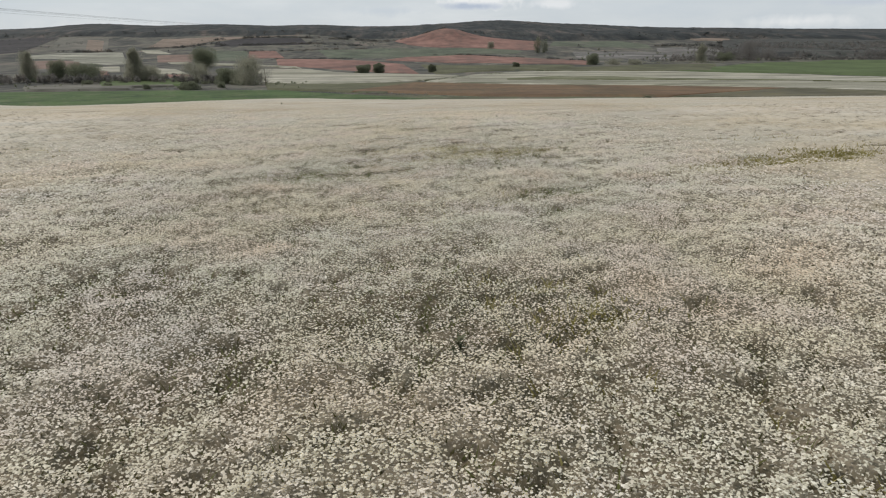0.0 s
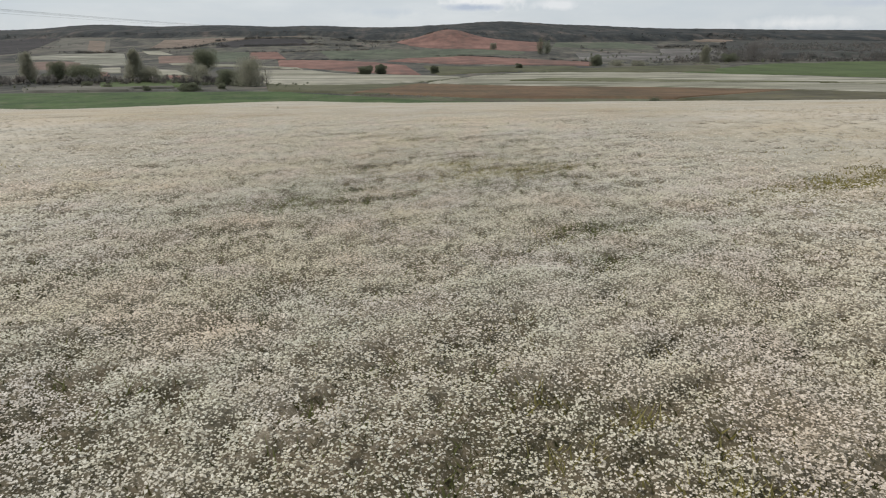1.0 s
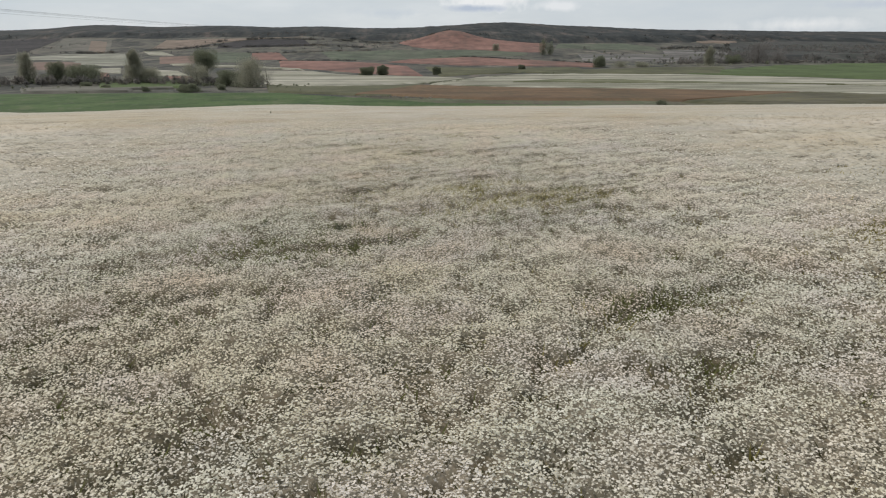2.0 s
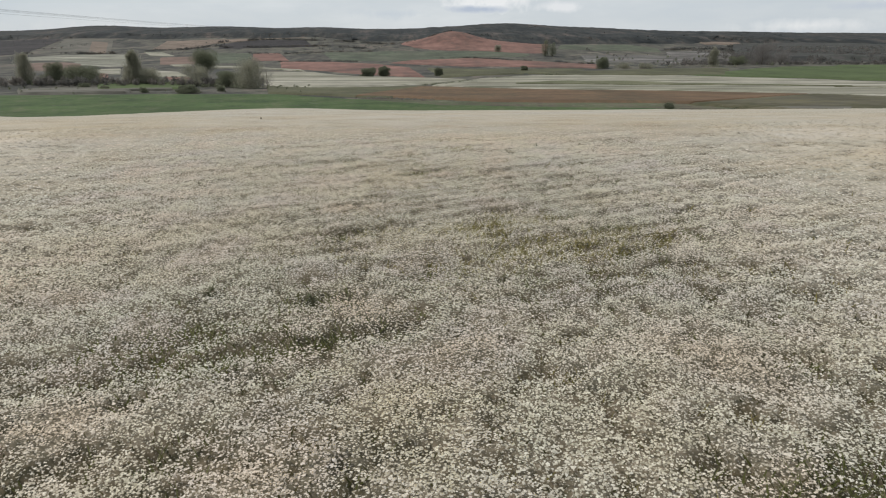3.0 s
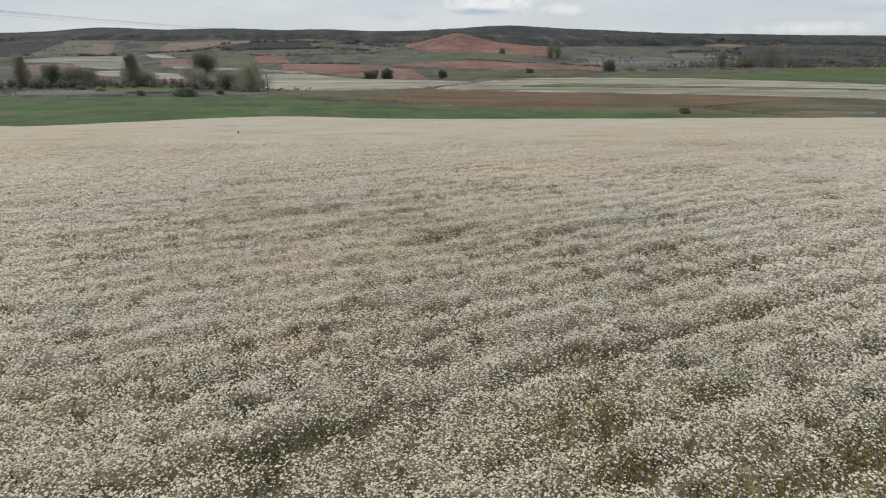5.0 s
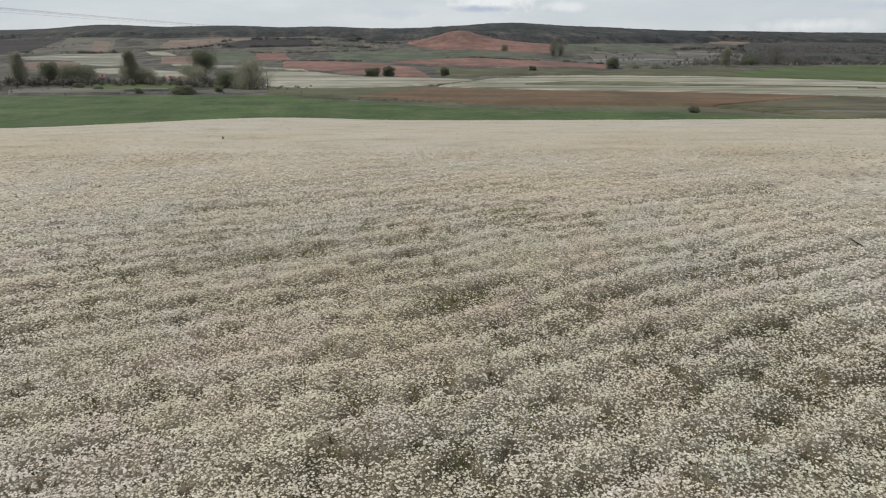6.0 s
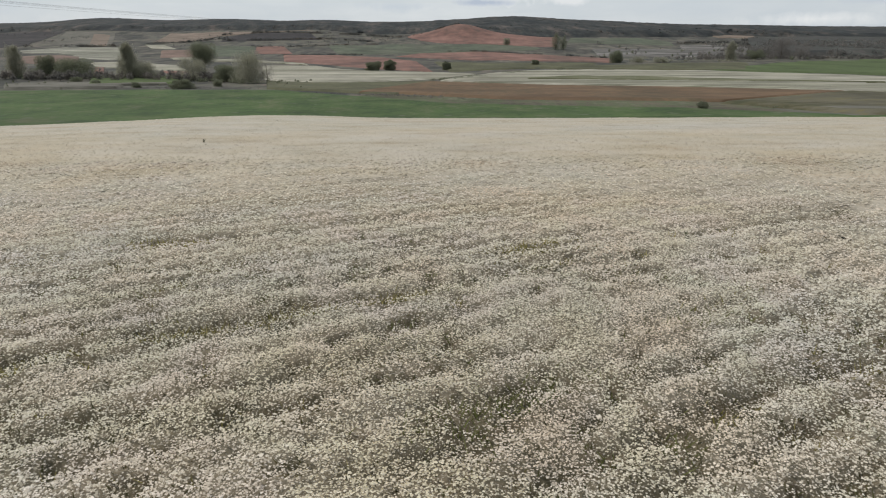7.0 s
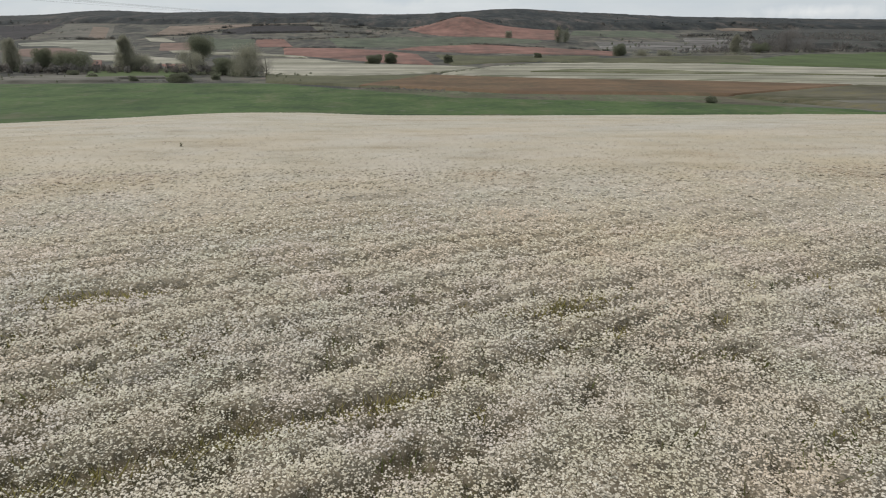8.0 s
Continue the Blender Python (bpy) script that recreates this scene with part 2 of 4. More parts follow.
M_LILAC = surface("pale_fallow", [(0.060, 0.058, 0.052), (0.092, 0.085, 0.078), (0.135, 0.126, 0.116), (0.240, 0.228, 0.212)], 9, 2, stretch=(0.07, 1, 1), spread=(0.39, 0.62), speck=((0.055, 0.056, 0.048), 6, 0.25), mottle=0.3)
M_PALE = surface("pale_bloom", [(0.100, 0.104, 0.080), (0.172, 0.168, 0.132), (0.300, 0.288, 0.240)], 11, 2, stretch=(0.1, 1, 1), spread=(0.39, 0.62), mottle=0.3)
M_WHITE = surface("white_bloom", [(0.110, 0.112, 0.075), (0.205, 0.196, 0.148), (0.275, 0.260, 0.210), (0.345, 0.328, 0.275)], 9, 2.0, stretch=(0.04, 1, 1), spread=(0.39, 0.62), fine_mix=0.4, speck=((0.125, 0.125, 0.085), 7, 0.05), mottle=0.25)
M_STREAK = surface("weedy_bloom", [(0.070, 0.078, 0.038), (0.105, 0.105, 0.058), (0.25, 0.24, 0.18)], 7, 2, stretch=(0.06, 1, 1), spread=(0.39, 0.62), mottle=0.28)
M_ROUGH = surface("rough_grass", [(0.058, 0.052, 0.036), (0.090, 0.078, 0.054), (0.066, 0.078, 0.038), (0.115, 0.108, 0.078)], 9, 1.2, stretch=(0.8, 0.3, 1), spread=(0.39, 0.62), mottle=0.3)
BLOOM_TINTS = ((1.0, 0.915, 0.84), (1.0, 0.965, 0.93), (0.965, 0.968, 0.89), (0.985, 0.95, 0.955), (1.0, 0.93, 0.88))
M_HEADS = island_tint("white_petals", [(0.48, 0.45, 0.38), (0.70, 0.66, 0.595), (0.88, 0.845, 0.79)], disc=(0.55, 0.38, 0.06), translucent=0.3, ripe=True, tints=BLOOM_TINTS, patch=0.5)
M_CLUMPS = island_tint("white_flower_clumps", [(0.49, 0.455, 0.383), (0.71, 0.668, 0.59), (0.90, 0.86, 0.80)], translucent=0.3, ripe=True, tints=BLOOM_TINTS, patch=0.5)
M_CREAM = island_tint("cream_flower_clumps", [(0.55, 0.508, 0.444), (0.67, 0.628, 0.563), (0.79, 0.747, 0.692)], translucent=0.3, ripe=True, tints=BLOOM_TINTS, patch=0.45)
M_TUFTS = island_tint("flower_tufts", [(0.460, 0.427, 0.37), (0.495, 0.46, 0.402), (0.535, 0.50, 0.442)], translucent=0.3, ripe=True, tints=BLOOM_TINTS, patch=0.4)
M_BLADES = island_tint("green_stems", [(0.06, 0.065, 0.025), (0.10, 0.10, 0.042), (0.16, 0.135, 0.065)], translucent=0.3)
# These three leaf colours are lightened past real foliage as painted distance haze.
M_LEAF_DARK = island_tint("dark_evergreen_leaves", [(0.120, 0.136, 0.092), (0.175, 0.188, 0.126), (0.24, 0.245, 0.168)], translucent=0.5)
M_LEAF_GREY = island_tint("grey_spring_leaves", [(0.235, 0.235, 0.178), (0.295, 0.29, 0.22), (0.355, 0.34, 0.262)], translucent=0.55)
M_LEAF_BROWN = island_tint("brown_bare_twigs", [(0.175, 0.165, 0.152), (0.215, 0.20, 0.183), (0.26, 0.24, 0.218)], translucent=0.55)
M_BRUSH = island_tint("grey_brown_brush", [(0.130, 0.126, 0.116), (0.170, 0.160, 0.146), (0.215, 0.198, 0.180)], patch=0.05, translucent=0.55, tints=((0.82, 0.85, 0.85), (1, 1, 1), (1.2, 1.14, 1.1)))
M_WOODS = island_tint("far_wood_leaves", [(0.058, 0.064, 0.062), (0.090, 0.092, 0.084), (0.140, 0.128, 0.112)], patch=0.02, translucent=0.5, tints=((0.62, 0.67, 0.70), (1.0, 1.0, 1.0), (1.5, 1.28, 1.15)))
M_WOOD_SHEET = surface("far_wood_canopy", [(0.018, 0.021, 0.022), (0.029, 0.032, 0.031), (0.046, 0.044, 0.040), (0.085, 0.071, 0.062)], 30, 7, stretch=(1.0, 0.16, 1), spread=(0.42, 0.62), fine_mix=0.45, mottle=0.35)
M_BROWN_SHEET = surface("leafless_wood_canopy", [(0.032, 0.034, 0.032), (0.056, 0.052, 0.048), (0.042, 0.047, 0.039), (0.074, 0.066, 0.061)], 22, 4, stretch=(1.0, 0.25, 1), spread=(0.40, 0.62), mottle=0.3)
M_BARK = surface("bark", [(0.05, 0.04, 0.03), (0.11, 0.09, 0.07)], 0.5, 0.06, bump=0.02)
M_WIRE = surface("wire", [(0.12, 0.12, 0.12), (0.18, 0.18, 0.18)], 1, 0.1, rough=0.5)


# ============ shape of the land ============
def lattice(seed):
    return np.random.RandomState(seed).rand(256, 256)


def value_noise(x, y, size, seed):
    g = lattice(seed)
    u, v = np.asarray(x) / size, np.asarray(y) / size
    i, j = np.floor(u).astype(int), np.floor(v).astype(int)
    a, b = u - i, v - j
    a, b = a * a * (3 - 2 * a), b * b * (3 - 2 * b)
    i0, i1, j0, j1 = i % 256, (i + 1) % 256, j % 256, (j + 1) % 256
    return (g[i0, j0] * (1 - a) + g[i1, j0] * a) * (1 - b) + (g[i0, j1] * (1 - a) + g[i1, j1] * a) * b


def fbm(x, y, size, seed, octaves=3):
    total, weight, out = 0.0, 1.0, 0.0
    for k in range(octaves):
        out = out + weight * value_noise(x + 17.3 * k, y - 9.1 * k, size / 2 ** k, seed + k)
        total, weight = total + weight, weight * 0.55
    return out / total


FIELD_END = 78.0


def field_top(x, y):
    """Height of the flower heads over the gently falling field."""
    u = np.maximum((y - 15) / 15, -1.6)
    v = np.clip(x / 6, -12, 12)
    v = v / (1 + np.abs(v) / 14)
    brow = np.clip((y - 45) / 30, 0, 1) * (0.30 * np.exp(-((x + 12) / 8) ** 2) - 0.50 * np.exp(-((x + 33) / 10) ** 2))
    return 0.3 * (G0 * u + G1 * u * u + G2 * u ** 3 + G3 * v + G4 * v * np.clip(u, -1, 3)) + brow


G0, G1, G2, G3, G4 = -1.7166, 0.3622, -0.1240, 0.2249, -0.0772
VALLEY_Y = (78, 90, 105, 120, 150, 230, 300, 340, 440, 560, 680, 820)
VALLEY_Z = (-3.7, -5.3, -7.2, -8.7, -9.8, -11.2, -11.6, -10.1, -8.0, -4.2, 2.9, 12.0)


def ridge(u):
    """Height of the wooded skyline by bearing (tangent from north)."""
    a = u - 0.049
    z = 41.5 - 8.5 * np.maximum(a, 0) + 9.0 * np.minimum(a, 0) - 2.4 * np.exp(-((a - 0.587) / 0.265) ** 2)
    for at, rise, wide in ((-0.484, 8.5, 0.07), (-0.321, 6.0, 0.08), (-0.171, 3.6, 0.044), (0.102, 10.0, 0.079), (0.235, 3.6, 0.071)):
        z = z + rise * np.exp(-((a - at) / wide) ** 2)
    return z


def terrain(x, y):
    x, y = np.broadcast_arrays(np.asarray(x, float), np.asarray(y, float))
    field = field_top(x, np.minimum(y, FIELD_END)) - 0.35
    far = np.interp(y, VALLEY_Y, VALLEY_Z)
    rz = ridge(np.clip(x / np.maximum(y - 25.9, 50), -1.2, 1.2))
    s = np.clip((y - 820) / 530, 0, 1)
    far = np.where(y > 820, 12 + (rz - 12) * s * (1.5 - 0.5 * s), far)
    far = np.where(y > 1350, rz - (y - 1350) * 0.035, far)
    far = far + 13.5 * np.exp(-((x - 60) / 34) ** 2 - ((y - 815) / 58) ** 2) + 3.2 * np.exp(-((x - 112) / 40) ** 2 - ((y - 800) / 58) ** 2) + 2.2 * np.exp(-((x - 15) / 35) ** 2 - ((y - 805) / 55) ** 2)
    far = far + (field_top(x, FIELD_END) + 3.35) * np.clip(1 - (y - FIELD_END) / 30, 0, 1)
    return np.where(y < FIELD_END, field, far)


# ============ mesh helpers ============
def fast_mesh(name, verts, faces, material, attribute=None, ripe=None):
    """faces: an (n, k) array, all with k corners; attribute, ripe: values of the points."""
    me = bpy.data.meshes.new(name)
    verts, faces = np.asarray(verts, np.float32), np.asarray(faces, np.int32)
    n, k = faces.shape
    me.vertices.add(len(verts))
    me.vertices.foreach_set("co", verts.ravel())
    me.loops.add(n * k)
    me.loops.foreach_set("vertex_index", faces.ravel())
    me.polygons.add(n)
    me.polygons.foreach_set("loop_start", np.arange(0, n * k, k, dtype=np.int32))
    me.polygons.foreach_set("loop_total", np.full(n, k, np.int32))
    if attribute is not None:
        me.attributes.new("middle", "FLOAT", "POINT").data.foreach_set("value", np.asarray(attribute, np.float32))
    if ripe is not None:
        me.attributes.new("ripe", "FLOAT", "POINT").data.foreach_set("value", np.asarray(ripe, np.float32))
    me.update(calc_edges=True)
    me.materials.append(material)
    return me


def grid_faces(rows, cols):
    i, j = np.meshgrid(np.arange(rows - 1), np.arange(cols - 1), indexing="ij")
    a = (i * cols + j).ravel()
    return np.stack([a, a + 1, a + cols + 1, a + cols], 1)


def part(name, me, parent, label=""):
    ob = new(name, me)
    ob.parent = parent
    return tagged(ob, label) if label else ob


def smooth(me):
    me.polygons.foreach_set("use_smooth", np.ones(len(me.polygons), bool))
    return me


def tube(points, radii, sides=7):
    """A tapering limb through the points."""
    p = np.array(points, float)
    out = []
    for i, c in enumerate(p):
        d = Vector(p[min(i + 1, len(p) - 1)] - p[max(i - 1, 0)]).normalized()
        q = d.to_track_quat("Z", "Y").to_matrix()
        for k in range(sides):
            a = 6.283 * k / sides
            out.append(c + np.array(q @ Vector((math.cos(a) * radii[i], math.sin(a) * radii[i], 0))))
    faces = []
    for i in range(len(p) - 1):
        for k in range(sides):
            faces.append((i * sides + k, i * sides + (k + 1) % sides, (i + 1) * sides + (k + 1) % sides, (i + 1) * sides + k))
    return np.array(out), np.array(faces)


# ============ the ground: one sheet to the horizon ============
ang = np.radians(np.concatenate([np.linspace(-180, -46, 40, endpoint=False), np.linspace(-46, 46, 220), np.linspace(46, 180, 41)[1:]]))
rad = np.concatenate([[0.0], np.geomspace(3, 190, 80, endpoint=False), np.arange(190, 900, 9.0), np.geomspace(900, 4600, 40)])
A, R = np.meshgrid(ang, rad)
GX, GY = R * np.sin(A), 20 + R * np.cos(A)
ground_me = smooth(fast_mesh("ground", np.stack([GX, GY, terrain(GX, GY)], -1).reshape(-1, 3), grid_faces(len(rad), len(ang))[:, ::-1], M_SCRUB))
tagged(new("ground", ground_me), "rolling scrub ground and valley reaching to the horizon", "ground", kind="structure")


# ============ fields of the valley ============
def polyline(points, n):
    p = np.array(points, float)
    seg = np.linspace(0, len(p) - 1, n)
    return np.stack([np.interp(seg, np.arange(len(p)), p[:, k]) for k in (0, 1)], 1)


LAID = []


def field_strip(name, material, far, near, label, rise=0.3):
    """A sown or bare field lying over the land between its far and near boundaries."""
    n, rows = 22 * (max(len(far), len(near)) - 1) + 1, 25
    f, g = polyline(far, n), polyline(near, n)
    for q in (f, g):
        bend = 0.05 * fbm(q[:, 0], q[:, 1] * 0.3, 34, 61) + 0.012 * fbm(q[:, 0], q[:, 1] * 0.3, 12, 60) + 0.003 * fbm(q[:, 0], q[:, 1], 4, 66) - 0.0325
        q[:, 1] += bend * np.abs(q[:, 1])
    rise = rise + 0.012 * len(LAID)
    LAID.append(name)
    s = np.linspace(0, 1, rows)[:, None, None]
    p = g[None] * (1 - s) + f[None] * s
    z = terrain(p[..., 0], p[..., 1]) + rise
    z[0], z[-1], z[:, 0], z[:, -1] = z[0] - rise - 0.1, z[-1] - rise - 0.1, z[:, 0] - rise - 0.1, z[:, -1] - rise - 0.1
    me = fast_mesh(name, np.concatenate([p, z[..., None]], -1).reshape(-1, 3), grid_faces(rows, n), material)
    return tagged(new(name, me), label, "field", group="fields of the valley", kind="structure")


field_strip("ploughed_field", M_PLOUGH,
            [(-539, 878), (-501, 880), (-473, 905), (-440, 915)],
            [(-369, 604), (-354, 625), (-348, 648), (-377, 732)], "dark ploughed field on the far hillside")
field_strip("fallow_field", M_SAGE,
            [(-434, 906), (-395, 885), (-357, 860)],
            [(-348, 682), (-312, 666), (-274, 651)], "grey green fallow field on the hillside")
field_strip("stubble_field", M_TAN,
            [(-379, 849), (-352, 838)],
            [(-304, 666), (-277, 651)], "tan stubble field on the hillside")
field_strip("stubble_field", M_TAN,
            [(-295, 872), (-258, 886), (-207, 907), (-126, 943)],
            [(-256, 709), (-226, 719), (-220, 821), (-183, 895)], "reddish tan field below the wooded ridge")
field_strip("scrub_field", M_PLOUGH,
            [(-213, 821), (-181, 887), (-123, 873)],
            [(-192, 720), (-146, 740), (-95, 762)], "dark heather scrub on the hillside")
field_strip("red_field", M_RED,
            [(6, 818), (22, 818), (42, 818), (55, 814), (65, 813), (78, 812), (96, 818), (116, 818), (138, 818), (158, 818), (176, 818)],
            [(-3, 785), (11, 735), (22, 720), (33, 706), (47, 699), (60, 692), (74, 685), (89, 678), (105, 670), (120, 662), (139, 663)], "bare red earth slope of the hill")
field_strip("green_field", M_GREEN_DULL,
            [(186, 804), (226, 804), (270, 798), (280, 737)],
            [(165, 727), (198, 706), (233, 691), (262, 675)], "green field below the wooded ridge")
field_strip("green_field", M_GREEN_DULL,
            [(-79, 673), (-15, 690), (41, 689), (96, 683), (121, 638)],
            [(-57, 566), (-12, 561), (24, 574), (64, 594), (109, 601)], "dull green field on the valley slope")
field_strip("sage_field", M_GREEN_DULL,
            [(-189, 670), (-144, 655)],
            [(-143, 522), (-114, 523)], "grey green field on the valley slope")
field_strip("red_field", M_RED,
            [(-141, 647), (-116, 655)],
            [(-124, 565), (-92, 559)], "small red earth field")
field_strip("red_field", M_RED_PALE,
            [(-209, 601), (-181, 609)],
            [(-177, 506), (-152, 506)], "pale red earth field")
field_strip("pale_field", M_PALE,
            [(-322, 592), (-303, 627), (-259, 643)],
            [(-305, 561), (-278, 568), (-238, 520)], "pale flowering field on the valley slope")
field_strip("pale_field", M_PALE,
            [(-264, 580), (-269, 628), (-257, 643)],
            [(-238, 497), (-213, 490), (-188, 477)], "pale flowering field on the valley slope")
field_strip("white_field", M_WHITE,
            [(-252, 676), (-232, 677)],
            [(-225, 622), (-202, 622)], "small white flowering field")
field_strip("red_field", M_RED_PALE,
            [(-279, 519), (-262, 536), (-234, 512)],
            [(-239, 445), (-213, 433), (-197, 426)], "pale red earth field")
field_strip("white_field", M_WHITE,
            [(-196, 446), (-182, 452)],
            [(-172, 396), (-157, 391)], "small white flowering field")
field_strip("white_field", M_WHITE,
            [(-162, 440), (-132, 414)],
            [(-133, 371), (-108, 352)], "small white flowering field")
field_strip("red_field", M_RED,
            [(-170, 391), (-165, 391)],
            [(-143, 334), (-138, 334)], "small red earth plot behind the trees")
field_strip("red_field", M_RED,
            [(-122, 357), (-107, 348)],
            [(-112, 331), (-100, 328)], "small red earth plot behind the trees")
field_strip("white_field", M_WHITE,
            [(-167, 499), (-152, 499)],
            [(-158, 478), (-145, 478)], "thin white flowering strip")
field_strip("white_field", M_WHITE,
            [(-137, 492), (-106, 472), (-63, 428)],
            [(-125, 459), (-99, 453), (-58, 409)], "thin white flowering strip")
field_strip("red_field", M_RED,
            [(-97, 541), (-55, 542), (-19, 509), (5, 454)],
            [(-81, 453), (-45, 415), (-14, 371), (12, 352)], "long red earth field in the valley")
field_strip("red_field", M_RED,
            [(4, 567), (53, 587), (103, 546), (144, 497)],
            [(-11, 526), (43, 474), (94, 462), (131, 456)], "long red earth field in the valley")
field_strip("olive_field", M_OLIVE,
            [(15, 454), (60, 436), (119, 443)],
            [(20, 352), (45, 371), (83, 382)], "olive green fallow in the valley")
field_strip("grey_field", M_LILAC,
            [(268, 684), (318, 685), (337, 607)],
            [(245, 619), (278, 592), (326, 579)], "pale grey field between tree rows")
field_strip("grey_field", M_LILAC,
            [(166, 632), (216, 625), (259, 605), (288, 572)],
            [(148, 547), (182, 530), (219, 514), (246, 507)], "pale grey field between tree rows")
field_strip("green_field", M_GREEN,
            [(240, 448), (271, 458), (337, 486), (418, 487)],
            [(152, 360), (200, 344), (224, 330), (257, 306)], "bright green cereal field")
field_strip("olive_field", M_OLIVE,
            [(88, 404), (147, 430), (220, 445)],
            [(81, 371), (126, 372), (176, 362)], "olive green fallow in the valley")
field_strip("white_field", M_WHITE,
            [(18, 310), (38, 340), (60, 357), (96, 372), (152, 362), (186, 344), (220, 324), (262, 301)],
            [(12, 300), (33, 281), (47, 273), (66, 261), (102, 250), (127, 240), (145, 221), (161, 193)], "long white flowering field in the valley")
field_strip("white_field", M_WHITE,
            [(-84, 403), (-52, 397), (-22, 357), (14, 344), (31, 333)],
            [(-62, 305), (-37, 287), (-18, 295), (13, 310), (29, 327)], "long white flowering field in the valley")
field_strip("olive_field", M_OLIVE,
            [(-59, 296), (-36, 283), (-17, 286), (10, 295)],
            [(-48, 247), (-30, 238), (-15, 220), (-4, 208)], "olive green rough grass strip")
field_strip("red_brown_field", M_REDBROWN,
            [(-16, 226), (8, 293), (37, 273), (65, 258), (101, 247), (140, 224)],
            [(-16, 222), (5, 207), (24, 191), (45, 186), (66, 184), (76, 182)], "red brown bare earth field")
field_strip("brown_field", M_BROWN,
            [(140, 224), (143, 221), (149, 210), (159, 191)],
            [(72, 176), (80, 158), (86, 140), (98, 132)], "olive brown fallow field")
field_strip("pale_strip", M_STRAW,
            [(-149, 284), (-130, 288), (-108, 280)],
            [(-140, 265), (-119, 265), (-104, 268)], "pale dry grass strip")
field_strip("pale_strip", M_STRAW,
            [(86, 158), (98, 156), (105, 155)],
            [(87, 152), (93, 149), (98, 146)], "pale bare track")
field_strip("rough_grass", M_ROUGH,
            [(-6, 221), (6, 207), (24, 193), (45, 188), (66, 186), (80, 180)],
            [(-20, 204), (-4, 184), (9, 168), (33, 160), (55, 155), (76, 142)], "rough olive and brown grass beside a bare field", -0.3)
field_strip("meadow", M_MEADOW,
            [(-151, 235), (-127, 237), (-85, 239), (-41, 238), (-20, 209), (-4, 189), (9, 172), (33, 164), (55, 159), (70, 144), (76, 136)],
            [(-100, 82), (-70, 82), (-42, 82), (-20, 82), (-11, 82), (-2, 82), (6, 82), (20, 82), (36, 82), (52, 82), (70, 82)], "lush green meadow beyond the flower field")

field_strip("weedy_streak", M_STREAK, [(50, 306), (75, 316), (105, 318), (135, 308), (160, 297), (190, 279)], [(50, 304), (75, 300), (105, 297), (135, 292), (160, 288), (190, 278)], "olive green weedy streak in a white field", 0.5)
field_strip("weedy_streak", M_STREAK, [(176, 273), (195, 270), (215, 262)], [(176, 272), (190, 266), (205, 260)], "olive green weedy streak in a white field", 0.5)

field_strip("pale_strip", M_TAN, [(377, 844), (409, 857), (428, 837)], [(369, 802), (394, 803), (408, 793)], "pale bare slope below the wood")
field_strip("green_field", M_GREEN, [(-136, 316), (-118, 316), (-99, 311)], [(-118, 272), (-102, 276), (-89, 279)], "short green grass below the tree row")
field_strip("pale_strip", M_STRAW, [(-109, 276), (-92, 277)], [(-106, 268), (-89, 270)], "pale dry grass path")
field_strip("pale_strip", M_STRAW, [(-148, 273), (-130, 276), (-103, 265)], [(-133, 246), (-116, 248), (-99, 251)], "pale dry rough grass")

# ============ the flower field ============
ROW_X, ROW_Y = -0.423, 0.906        # across the drill rows
GAP_LINES = (1.2, 5.8, 10.4, 15.0, 19.55, 24.1, 28.75, 33.4, 38.0, 42.6, 47.2, 51.8, 56.4, 61.0, 65.6)
DARK_LINES = (28.75, 33.4)   # wheel tracks where the crop has opened most
THIN_SPOTS = (  # x, y, half length along the rows, half width, how bare (below nought: thicker bloom)
    (10.8, 17.2, 3.4, 0.6, 0.30), (3.1, 13.0, 1.3, 0.45, 0.14), (0.2, 6.4, 1.7, 1.1, 0.34), (-1.3, 4.9, 0.7, 0.4, 0.3), (0.6, 5.3, 1.0, 0.5, 0.2), (1.9, 4.0, 1.8, 0.7, 0.12),
    (2.6, 20.2, 2.2, 1.3, 0.12), (-1.0, 21.0, 1.3, 0.45, 0.22), (-0.9, 21.15, 1.2, 0.15, 0.55), (2.2, 22.6, 1.2, 0.4, 0.08), (-1.8, 15.9, 1.9, 1.1, 0.06), (-1.3, 18.0, 1.6, 0.7, 0.2), (3.8, 17.7, 1.6, 0.7, 0.16),
    (0.6, 14.6, 1.6, 0.7, 0.07), (-2.0, 9.7, 1.2, 0.7, 0.16), (-4.2, 11.4, 1.6, 0.6, 0.3), (2.9, 11.2, 0.4, 0.25, 0.35), (2.2, 17.8, 2.0, 0.8, 0.14),
    (1.0, 28.4, 0.9, 0.3, 0.35), (-0.8, 31.3, 0.9, 0.13, 0.9), (-2.6, 30.4, 0.8, 0.25, 0.55), (-4.6, 34.8, 1.4, 0.3, 0.9), (-2.2, 35.6, 1.6, 0.22, 0.65), (-2.4, 36.5, 0.5, 0.25, 0.4), (-1.2, 36.4, 0.4, 0.2, 0.35), (6.9, 35.3, 2.0, 0.25, 0.65), (10.0, 36.7, 1.6, 0.25, 0.45),
    (-9.7, 51.0, 2.2, 0.7, 0.3), (7.1, 52.5, 2.0, 0.6, 0.22), (9.6, 54.6, 1.6, 0.6, 0.2), (-2.6, 27.2, 3.0, 1.8, -0.2), (3.4, 26.2, 2.2, 1.2, 0.16), (1.5, 27.2, 1.5, 0.6, 0.08),
)


